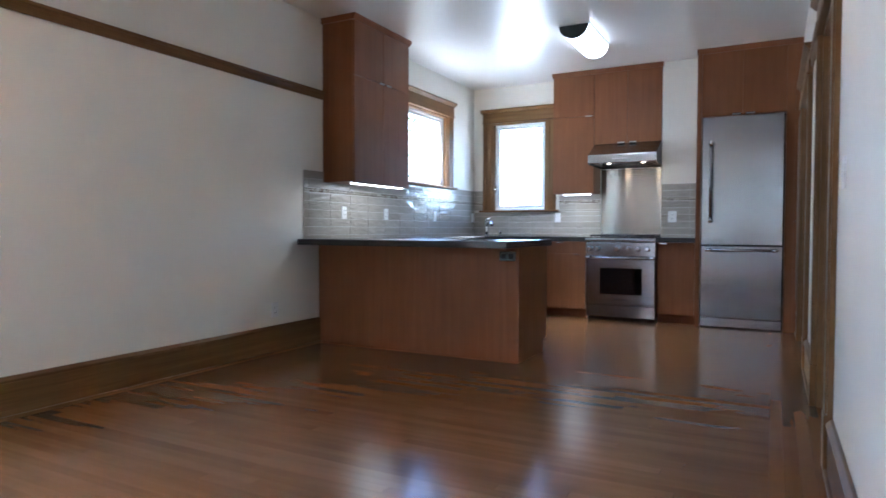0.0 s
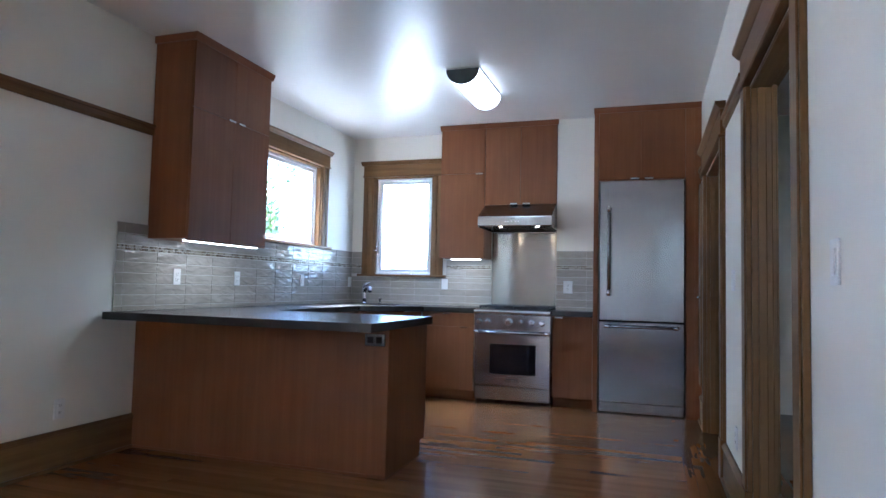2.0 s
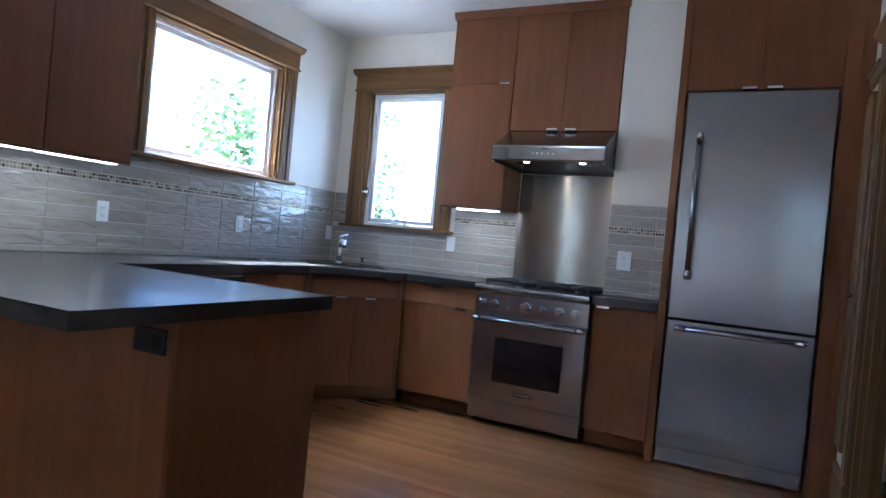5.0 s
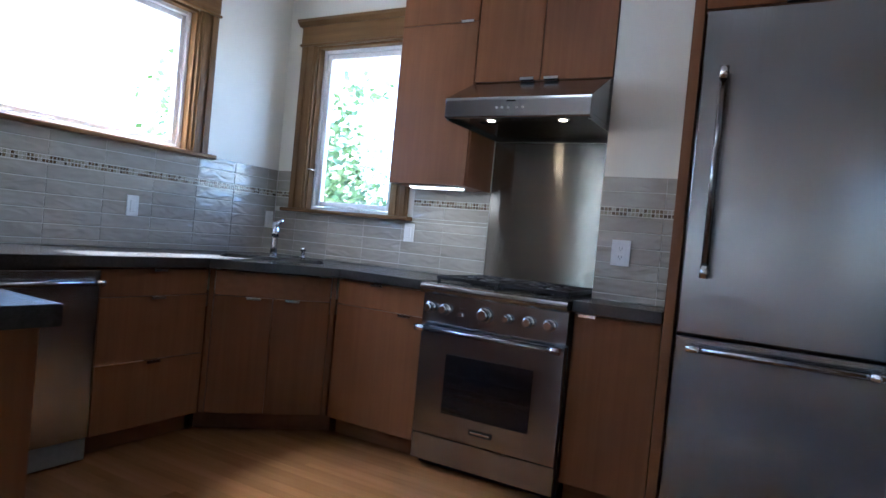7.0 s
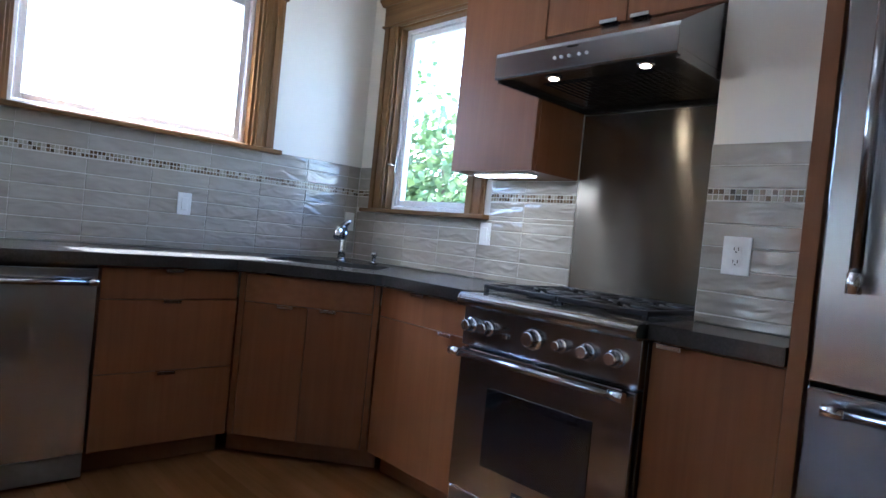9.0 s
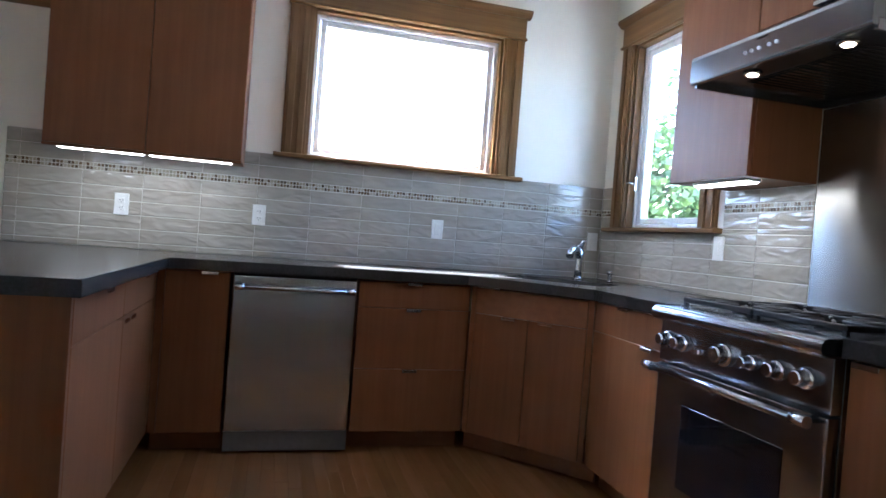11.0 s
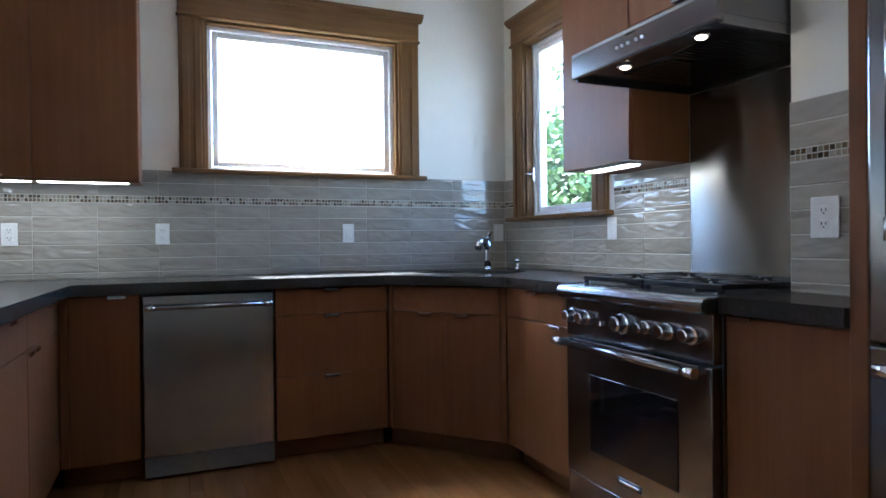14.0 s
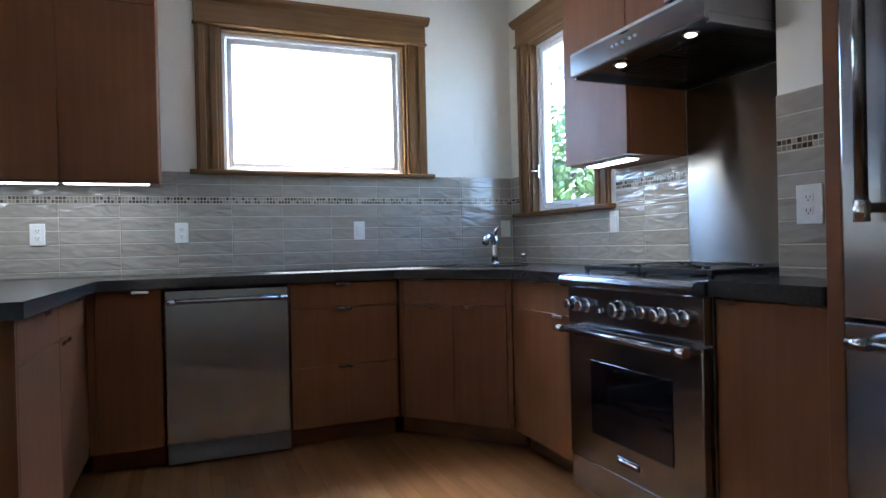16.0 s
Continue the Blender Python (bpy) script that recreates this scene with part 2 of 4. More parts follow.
def tube(bm, points, radius, m=ID, sides=12, closed_ends=True):
    """A round bar along points; radius: one number or one for each point."""
    b = bmesh.new()
    pts = [Vector(p) for p in points]
    rad = radius if isinstance(radius, (list, tuple)) else [radius] * len(pts)
    rings, side = [], None
    for i, p in enumerate(pts):
        d = (pts[min(i + 1, len(pts) - 1)] - pts[max(i - 1, 0)]).normalized()
        if side is None:
            side = d.orthogonal().normalized()
        side = (side - d * side.dot(d)).normalized()
        up = d.cross(side)
        rings.append([b.verts.new(p + rad[i] * (math.cos(2 * math.pi * k / sides) * side + math.sin(2 * math.pi * k / sides) * up)) for k in range(sides)])
    for r0, r1 in zip(rings, rings[1:]):
        for k in range(sides):
            f = b.faces.new((r0[k], r0[(k + 1) % sides], r1[(k + 1) % sides], r1[k]))
            f.smooth = True
    if closed_ends:
        b.faces.new(rings[0][::-1])
        b.faces.new(rings[-1])
    bmesh.ops.recalc_face_normals(b, faces=list(b.faces))
    return merge(bm, b, m)


def mesh_of(name, bm, material):
    me = bpy.data.meshes.new(name)
    bm.to_mesh(me)
    bm.free()
    me.materials.append(material)
    return me


def thing(name, at, label, category, group="", kind=""):
    ob = new(name)
    ob.matrix_basis = Matrix.Translation(at)
    ob.empty_display_size = 0.1
    return tagged(ob, label, category, group, kind)


def part(name, bm, material, parent, label=""):
    """One mesh object under a thing or a part; bm is in world metres."""
    ob = new(name, mesh_of(name, bm, material))
    ob.parent = parent
    top = parent
    while top.parent:
        top = top.parent
    if parent == top:
        ob.matrix_parent_inverse = top.matrix_basis.inverted()
    return tagged(ob, label)


def solid(name, bm, material, label="", category="", kind="", group=""):
    return tagged(new(name, mesh_of(name, bm, material)), label, category, group, kind)


def one(*args, **kw):
    return box(bmesh.new(), *args, **kw)

# ---- the shell of the place ----
XR, YB, CZ = 3.765, -9.3, 2.84          # east wall face, rear wall face, ceiling
WT = 0.16                               # outer wall
LW = (-1.935, -0.777, 1.515, 2.365)     # big window: y0 y1 z0 z1
BW = (0.275, 0.995, 1.246, 2.372)       # narrow window: x0 x1 z0 z1
D2 = (-2.350, -1.120, 2.09)             # doorways in the east wall: y0 y1 head
D1 = (-4.470, -3.485, 2.09)
HX0, HX1 = XR + 0.085, 4.85              # hall


def wall_with_holes(axis, a0, a1, face0, face1, top, holes):
    """A wall along axis from a0 to a1, with rectangular holes (start, end, bottom, top)."""
    bm = bmesh.new()

    def seg(s0, s1, z0, z1):
        if s1 - s0 < 1e-4 or z1 - z0 < 1e-4:
            return
        if axis == 1:
            box(bm, face0, face1, s0, s1, z0, z1, 0)
        else:
            box(bm, s0, s1, face0, face1, z0, z1, 0)
    cur = a0
    for h0, h1, hb, ht in sorted(holes):
        seg(cur, h0, 0, top)
        seg(h0, h1, 0, hb)
        seg(h0, h1, ht, top)
        cur = h1
    seg(cur, a1, 0, top)
    return bm


# The first hole is for the added front window, out of view.
wall_west = solid("wall_west", wall_with_holes(1, YB - WT, WT, -WT, 0.0, CZ, [(-8.9, -7.35, 0.85, 2.30), (LW[0], LW[1], LW[2], LW[3])]), WALL, "cream painted plaster wall with a wide window", "wall", "structure")
wall_north = solid("wall_north", wall_with_holes(0, 0.0, HX1 + 0.1, 0.0, WT, CZ, [(BW[0], BW[1], BW[2], BW[3])]), WALL, "cream painted plaster wall behind the range", "wall", "structure")
# The first hole is an unseen opening, added to let hall daylight through.
wall_east = solid("wall_east", wall_with_holes(1, YB, 0.0, XR, HX0, CZ, [(-9.2, -8.2, 0, 2.09), (D1[0], D1[1], 0, D1[2]), (D2[0], D2[1], 0, D2[2])]), WALL, "cream painted wall with two cased doorways", "wall", "structure")
wall_south = solid("wall_south", wall_with_holes(0, 0.0, HX1 + 0.1, YB - WT, YB, CZ, []), WALL, "plain cream painted end wall", "wall", "structure")
# The hole is for the added hall window, out of view.
wall_hall = solid("wall_hall", wall_with_holes(1, YB, 0.0, HX1, HX1 + 0.1, CZ, [(-7.0, -5.3, 0.9, 2.4)]), HALLPAINT, "cream painted hall wall beyond the doorways", "wall", "structure")
solid("ceiling", one(-WT, HX1 + 0.1, YB - WT, WT, CZ, CZ + 0.12, bev=0), CEIL, "smooth off-white satin painted ceiling", "ceiling", "structure")
floor = solid("floor", one(-WT, HX1 + 0.1, YB - WT, WT, -0.20, -0.016, bev=0), SUBFLOOR, "golden brown oak strip floor with a border", "floor", "structure")


# ---- trim ----
def baseboard(name, runs, label):
    """runs: (axis, from, to, wall face, which way it stands out)."""
    ob = thing(name, (0, 0, 0), label, "baseboard", "", "structure")
    for axis, a0, a1, f, s in runs:
        for nm, lo, hi, d in (("board", 0.0, 0.195, 0.020), ("cap", 0.195, 0.225, 0.028), ("shoe", 0.0, 0.02, 0.034)):
            bm = bmesh.new()
            if nm == "cap":
                prof = [(f, lo), (f + s * d, lo), (f + s * d, lo + 0.012), (f + s * 0.012, hi), (f, hi)]
            else:
                g = f + (s * 0.021 if nm == "shoe" else 0)
                prof = [(g, lo), (f + s * d, lo), (f + s * d, hi - 0.004), (f + s * (d - 0.004), hi), (g, hi)]
            prism(bm, prof, axis, a0, a1)
            part(nm, bm, TRIM_Y if axis == 1 else TRIM_X, ob)
    return ob


baseboard("baseboard", [(1, YB, -3.226, 0.0, 1)], "tall brown wooden baseboard with a moulded cap")
baseboard("baseboard", [(1, -3.360, -2.475, XR, -1), (1, -8.2, -4.610, XR, -1), (1, -1.0, -0.645, XR, -1)], "brown wooden baseboard between the cased doorways")
baseboard("baseboard", [(1, YB + 0.1, -0.03, HX1, -1)], "brown wooden baseboard along the hall wall")


def picture_rail(runs, z, label):
    ob = thing("picture_rail", (0, 0, 0), label, "trim", "", "structure")
    for axis, a0, a1, f, s in runs:
        prof = [(f, z), (f + s * 0.012, z), (f + s * 0.020, z + 0.020), (f + s * 0.020, z + 0.050), (f + s * 0.032, z + 0.056), (f + s * 0.032, z + 0.072), (f, z + 0.078)]
        part("rail", prism(bmesh.new(), prof, axis, a0, a1), TRIM_Y if axis == 1 else TRIM_X, ob)
    return ob


picture_rail([(1, YB, -3.165, 0.0, 1)], 2.134, "brown wooden picture rail below the ceiling")
picture_rail([(1, -3.330, -2.505, XR, -1), (1, -0.950, -0.645, XR, -1)], 2.134, "brown wooden picture rail joining the door heads")
picture_rail([(1, -4.0, -0.03, HX1, -1)], 2.134, "brown wooden picture rail in the hall")


def doorway(name, y0, y1, zh, label):
    """Casings, head and jamb lining round an opening in the east wall."""
    ob = thing(name, (XR, (y0 + y1) / 2, 0), label, "door frame", "", "structure")
    w = 0.118
    for f, s in ((XR, -1), (HX0, 1)):
        for a, b in ((y0 - w, y0), (y1, y1 + w)):
            bm = box(bmesh.new(), f, f + s * 0.022, a, b, 0.0, zh, 0.003)
            box(bm, f + s * 0.022, f + s * 0.030, a + 0.012, b - 0.012, 0.24, zh, 0.004)
            box(bm, f, f + s * 0.034, a - 0.002, b + 0.002, 0.0, 0.235, 0.003)
            part("side_casing", bm, TRIM_Z, ob)
        part("head_casing", one(f, f + s * 0.030, y0 - w - 0.006, y1 + w + 0.006, zh + 0.018, zh + 0.175, bev=0.002), TRIM_Y, ob)
        part("head_bead", one(f, f + s * 0.042, y0 - w - 0.014, y1 + w + 0.014, zh, zh + 0.018, bev=0.006), TRIM_Y, ob)
        prof = [(f, zh + 0.175), (f + s * 0.034, zh + 0.175), (f + s * 0.062, zh + 0.205), (f + s * 0.062, zh + 0.222), (f, zh + 0.222)]
        part("head_cap", prism(bmesh.new(), prof, 1, y0 - w - 0.03, y1 + w + 0.03), TRIM_Y, ob)
    for a, b in ((y0, y0 + 0.018), (y1 - 0.018, y1)):
        part("jamb", one(XR - 0.001, HX0 + 0.001, a, b, 0.0, zh, bev=0.002), TRIM_Z, ob)
        part("stop", one(XR + 0.025, XR + 0.060, a + (0.018 if a == y0 else -0.012), b + (0.012 if a == y0 else -0.018), 0.0, zh - 0.018, bev=0.002), TRIM_Z, ob)
    part("head_jamb", one(XR - 0.001, HX0 + 0.001, y0, y1, zh - 0.018, zh, bev=0.002), TRIM_Y, ob)
    return ob


doorway("door_frame_1", *D1, "brown wooden door frame with a moulded head, open to the hall")
doorway("door_frame_2", *D2, "brown wooden door frame beside the ironing cupboard")


def window_unit(name, m, w, z0, z1, label, crank_at, lock, depth=WT):
    """A cased window. Local frame: x along the wall, -y into the room, opening from 0 to w."""
    ob = thing(name, m @ Vector((w / 2, 0, z0)), label, "window", "", "structure")
    long_mat = TRIM_X if abs(m[0][0]) > 0.7 else TRIM_Y
    c = 0.135
    for a, b in ((-c, 0.0), (w, w + c)):
        bm = box(bmesh.new(), a, b, -0.022, -0.0005, z0 - 0.002, z1, 0.002, m)
        box(bm, a + 0.016, a + 0.055, -0.031, -0.021, z0, z1, 0.004, m)
        box(bm, b - 0.055, b - 0.016, -0.031, -0.021, z0, z1, 0.004, m)
        part("side_casing", bm, TRIM_Z, ob)
    part("head_bead", box(bmesh.new(), -c - 0.010, w + c + 0.010, -0.040, -0.0005, z1, z1 + 0.016, 0.005, m), long_mat, ob)
    part("head_casing", box(bmesh.new(), -c - 0.002, w + c + 0.002, -0.028, -0.0005, z1 + 0.016, z1 + 0.138, 0.002, m), long_mat, ob)
    q = z1 + 0.138
    part("head_cap", prism(bmesh.new(), [(-0.0005, q), (-0.032, q), (-0.060, q + 0.026), (-0.060, q + 0.044), (-0.0005, q + 0.044)], 0, -c - 0.026, w + c + 0.026, m), long_mat, ob)
    part("window_sill", box(bmesh.new(), -c - 0.040, w + c + 0.040, -0.062, 0.045, z0 - 0.026, z0, 0.006, m, 2), long_mat, ob)
    for a, b in ((-0.001, 0.016), (w - 0.016, w + 0.001)):
        part("jamb", box(bmesh.new(), a, b, -0.002, depth * 0.55, z0, z1, 0.001, m), TRIM_Z, ob)
    part("head_jamb", box(bmesh.new(), 0.0, w, -0.002, depth * 0.55, z1 - 0.016, z1 + 0.001, 0.001, m), long_mat, ob)
    # white frame, sash and pane
    y0, y1 = 0.045, 0.115
    a, b, lo, hi = 0.016, w - 0.016, z0, z1 - 0.016
    fr = bmesh.new()
    t = 0.024
    box(fr, a, a + t, y0, y1, lo, hi, 0.003, m)
    box(fr, b - t, b, y0, y1, lo, hi, 0.003, m)
    box(fr, a + t, b - t, y0, y1, lo, lo + t, 0.003, m)
    box(fr, a + t, b - t, y0, y1, hi - t, hi, 0.003, m)
    part("window_frame", fr, VINYL, ob, "white vinyl window frame")
    a, b, lo, hi, t = a + t + 0.004, b - t - 0.004, lo + t + 0.004, hi - t - 0.004, 0.034
    sa = bmesh.new()
    box(sa, a, a + t, y0 + 0.012, y1 - 0.012, lo, hi, 0.005, m)
    box(sa, b - t, b, y0 + 0.012, y1 - 0.012, lo, hi, 0.005, m)
    box(sa, a + t, b - t, y0 + 0.012, y1 - 0.012, lo, lo + t, 0.005, m)
    box(sa, a + t, b - t, y0 + 0.012, y1 - 0.012, hi - t, hi, 0.005, m)
    part("sash", sa, VINYL, ob, "white vinyl sash")
    p = part("pane", box(bmesh.new(), a + t - 0.004, b - t + 0.004, y0 + 0.030, y0 + 0.034, lo + t - 0.004, hi - t + 0.004, 0, m), GLASS, ob)
    p.visible_shadow = False
    if crank_at is not None:
        bm = box(bmesh.new(), crank_at - 0.05, crank_at + 0.05, 0.012, 0.045, z0 + 0.001, z0 + 0.024, 0.006, m, 2)
        tube(bm, [(crank_at + 0.02, 0.014, z0 + 0.026), (crank_at - 0.03, 0.004, z0 + 0.034), (crank_at - 0.07, 0.006, z0 + 0.026)], 0.006, m, 8)
        part("crank", bm, WHITEPL, ob, "white window crank")
    if lock is not None:
        bm = box(bmesh.new(), 0.018, 0.040, 0.028, 0.045, lock - 0.045, lock + 0.045, 0.004, m)
        tube(bm, [(0.030, 0.030, lock), (0.026, -0.004, lock + 0.004), (-0.020, -0.012, lock - 0.004)], 0.006, m, 8)
        part("lock_lever", bm, CHROME, ob, "metal lock lever")
    return ob


window_unit("window_1", pose(0, LW[0], 0, 0, 0, 90), LW[1] - LW[0], LW[2], LW[3], "wide white window in a brown moulded wooden casing", None, None)
window_unit("window_2", pose(BW[0], 0, 0, 0, 0, 0), BW[1] - BW[0], BW[2], BW[3], "narrow white casement window in a brown wooden casing", 0.42, 1.52)
# Unseen window, added to bring daylight into the front room.
window_unit("added_window_front", pose(0, -8.9, 0, 0, 0, 90), 1.55, 0.85, 2.30, "unseen front window added for daylight, in a brown wooden casing", None, None)

# Unseen window, added to brighten the hall and the west wall.
window_unit("added_window_hall", pose(HX1, -5.3, 0, 0, 0, -90), 1.7, 0.9, 2.4, "unseen hall window added for daylight, in a brown wooden casing", None, None, 0.1)

# ---- ironing cupboard in the east wall ----
ic = thing("ironing_cupboard", (XR, -0.82, 0.30), "narrow brown wooden built-in ironing board cupboard", "cupboard")
part("frame", one(XR - 0.012, XR + 0.02, -0.945, -0.690, 0.30, 2.10, bev=0.004), WHITEPL, ic, "white painted frame")
bm = one(XR - 0.034, XR - 0.012, -0.930, -0.725, 0.33, 2.04, bev=0.005)
box(bm, XR - 0.034, XR - 0.012, -0.905, -0.750, 2.04, 2.065, 0.006)
icd = part("door", bm, TRIM_Z, ic)
part("knob", tube(bmesh.new(), [(XR - 0.034, -0.90, 1.08), (XR - 0.046, -0.90, 1.08), (XR - 0.058, -0.90, 1.08)], [0.006, 0.011, 0.008]), CHROME, icd, "small metal knob")


# ---- cabinets ----
def pull(bm, u, z, front, m, w=0.075, hang=True):
    """A thin metal edge pull that laps over the top (or bottom) edge of a door."""
    s = 1 if hang else -1
    box(bm, u - w / 2, u + w / 2, -front - 0.024, -front + 0.004, z - 0.0015, z + 0.0015, 0.0006, m)
    box(bm, u - w / 2, u + w / 2, -front - 0.026, -front - 0.0225, z - s * 0.013, z + s * 0.0015, 0.0006, m)


def front_panel(unit, name, u0, u1, z0, z1, front, m, mat, pull_u=None, pull_z=None, hang=True, label=""):
    g = 0.0018
    d = part(name, box(bmesh.new(), u0 + g, u1 - g, -front, -front + 0.019, z0 + g, z1 - g, 0.0012, m), mat, unit, label)
    if pull_u is not None:
        bm = bmesh.new()
        pull(bm, pull_u, z1 if pull_z is None else pull_z, front, m, hang=hang)
        part("edge_pull", bm, CHROME, d, "thin metal edge pull")
    return d


def base_unit(name, m, w, depth, fronts, label, group="base cabinets", z_top=0.864, kick=0.10):
    """fronts: (name, u0, u1, z0, z1, pull u or None). Local frame: x along, front at -depth."""
    u = thing(name, m @ Vector((w / 2, -depth / 2, 0)), label, "cabinet", group)
    part("body", box(bmesh.new(), 0.002, w - 0.002, -depth + 0.021, -0.012, kick, z_top, 0.001, m), CAB, u)
    part("toe_kick", box(bmesh.new(), 0.002, w - 0.002, -depth + 0.085, -depth + 0.105, 0.0, kick, 0.001, m), CAB_X if abs(m[0][0]) > 0.7 else CAB_Y, u)
    # Near-black block: the shade behind the toe kick, put into its colour.
    part("shade_plinth", box(bmesh.new(), 0.01, w - 0.01, -depth + 0.12, -0.03, 0.0, kick - 0.002, 0.001, m), SHADOWGAP, u)
    for n, a, b, z0, z1, pu in fronts:
        front_panel(u, n, a, b, z0, z1, depth, m, CAB, pu)
    return u


BD = 0.622
LEFT = pose(0, 0, 0, 0, 0, 90)          # local x runs along +y


def left_at(y):
    return pose(0, y, 0, 0, 0, 90)


base_unit("base_cabinet", left_at(-2.574), 0.322, BD, [("stile", 0.0, 0.036, 0.102, 0.860, None), ("door", 0.036, 0.320, 0.102, 0.860, 0.23)], "reddish brown narrow wooden base cabinet beside the dishwasher")
base_unit("drawer_cabinet", left_at(-1.648), 0.582, BD, [("drawer", 0.0, 0.582, 0.728, 0.860, 0.28), ("drawer", 0.0, 0.582, 0.420, 0.728, 0.28), ("drawer", 0.0, 0.582, 0.102, 0.420, 0.28)], "reddish brown wooden three-drawer base cabinet")
base_unit("base_cabinet", pose(1.125, 0, 0), 0.550, BD, [("drawer", 0.0, 0.548, 0.726, 0.860, 0.265), ("door", 0.0, 0.548, 0.102, 0.726, 0.45)], "reddish brown wooden base cabinet beside the range")
base_unit("base_cabinet", pose(2.442, 0, 0), 0.378, BD, [("door", 0.002, 0.376, 0.102, 0.860, 0.065)], "reddish brown wooden single-door base cabinet")

# corner sink cabinet, set across the corner
A, B = Vector((0.622, -1.062, 0)), Vector((1.118, -0.622, 0))
dv = B - A
DIAG = Matrix.Translation(A) @ pose(0, 0, 0, 0, 0, math.degrees(math.atan2(dv.y, dv.x)))
dw_ = dv.length
cs = thing("corner_sink_cabinet", (0.5, -0.5, 0), "reddish brown wooden corner sink cabinet set diagonally", "cabinet", "base cabinets")
inn = DIAG @ Vector((0.0, 0.021, 0))
inn2 = DIAG @ Vector((dw_, 0.021, 0))
part("body", prism(bmesh.new(), [(0.012, -1.066), (inn.x, inn.y), (inn2.x, inn2.y), (1.121, -0.012), (0.012, -0.012)], 2, 0.10, 0.66), CAB, cs)
k0, k1 = DIAG @ Vector((0.03, 0.085, 0)), DIAG @ Vector((dw_ - 0.03, 0.085, 0))
part("toe_kick", box(bmesh.new(), -0.031, dw_ + 0.031, 0.085, 0.105, 0.0, 0.10, 0.001, DIAG), CAB_X, cs)
front_panel(cs, "stile", 0.0, 0.03, 0.102, 0.862, 0.0, DIAG, CAB)
front_panel(cs, "stile", dw_ - 0.03, dw_, 0.102, 0.862, 0.0, DIAG, CAB)
front_panel(cs, "false_drawer", 0.03, dw_ - 0.03, 0.726, 0.860, 0.0, DIAG, CAB_X)
mid = dw_ / 2
front_panel(cs, "door", 0.03, mid, 0.102, 0.726, 0.0, DIAG, CAB, mid - 0.10)
front_panel(cs, "door", mid, dw_ - 0.03, 0.102, 0.726, 0.0, DIAG, CAB, mid + 0.10)

# peninsula: two cabinets that face the kitchen, with a finished back and end
PENX, PENF, PENB = 1.872, -2.575, -3.230
PM = pose(PENX - 0.022, PENB + 0.022, 0, 0, 0, 180)
pd = PENF - (PENB + 0.022)
pn = thing("peninsula_cabinet", (0.95, -2.9, 0), "reddish brown wooden peninsula with a plain finished back", "cabinet", "base cabinets")
part("body", one(0.005, PENX - 0.022, PENB + 0.022, PENF - 0.021, 0.10, 0.864, bev=0.001), CAB, pn)
part("back_panel", one(0.004, PENX, PENB, PENB + 0.02, 0.0, 0.864, bev=0.0015), CAB, pn)
prof = [(PENB + 0.0205, 0.0), (PENF - 0.085, 0.0), (PENF - 0.085, 0.10), (PENF, 0.10), (PENF, 0.864), (PENB + 0.0205, 0.864)]
part("end_panel", prism(bmesh.new(), prof, 0, PENX - 0.020, PENX), CAB, pn)
part("toe_kick", one(0.66, PENX - 0.021, PENF - 0.105, PENF - 0.086, 0.0, 0.10, bev=0.001), CAB_X, pn)
part("base_strip", one(0.03, PENX - 0.004, PENB - 0.006, PENB - 0.0005, 0.0, 0.018, bev=0.002), CAB_X, pn)


def pen_front(name, xa, xb, z0, z1, pu):
    m = pose(xb, PENF - 0.0, 0, 0, 0, 180)
    front_panel(pn, name, 0.0, xb - xa, z0, z1, 0.0, m, CAB, pu)


pen_front("stile", 0.6225, 0.660, 0.102, 0.860, None)
pen_front("drawer", 1.245, 1.848, 0.726, 0.860, 0.29)
pen_front("drawer", 0.660, 1.245, 0.726, 0.860, 0.29)
pen_front("door", 1.245, 1.848, 0.102, 0.726, 0.55)
pen_front("door", 0.660, 1.245, 0.102, 0.726, 0.05)
bo = thing("counter_outlet", (1.785, PENB, 0.80), "black power outlet under the counter overhang", "outlet")
part("plate", one(1.719, 1.851, PENB - 0.007, PENB, 0.764, 0.836, bev=0.003), BLACK, bo)
part("socket", one(1.736, 1.776, PENB - 0.010, PENB - 0.007, 0.781, 0.819, bev=0.002), SHADOWGAP, bo)
part("socket", one(1.793, 1.833, PENB - 0.010, PENB - 0.007, 0.781, 0.819, bev=0.002), SHADOWGAP, bo)

# ---- worktops ----
CT0, CT1 = 0.866, 0.915


def slab(outline, hole=None, z0=CT0, z1=CT1, bev=0.003):
    b = bmesh.new()

    def ring(pts):
        vs = [b.verts.new((x, y, z0)) for x, y in pts]
        return [b.edges.new((vs[i], vs[(i + 1) % len(vs)])) for i in range(len(vs))]
    edges = ring(outline) + (ring(hole) if hole else [])
    bmesh.ops.triangle_fill(b, use_beauty=True, use_dissolve=True, edges=edges)
    ext = bmesh.ops.extrude_face_region(b, geom=list(b.faces))
    for v in ext["geom"]:
        if isinstance(v, bmesh.types.BMVert):
            v.co.z = z1
    bmesh.ops.recalc_face_normals(b, faces=list(b.faces))
    sharp = [e for e in b.edges if len(e.link_faces) == 2 and e.calc_face_angle(0) > 0.9]
    bmesh.ops.bevel(b, geom=sharp, offset=bev, segments=2, affect="EDGES")
    return b


SC = Vector((0.560, -0.545, 0))
SM = Matrix.Translation(SC) @ pose(0, 0, 0, 0, 0, math.degrees(math.atan2(dv.y, dv.x)))
SW, SD, SR = 0.29, 0.185, 0.05


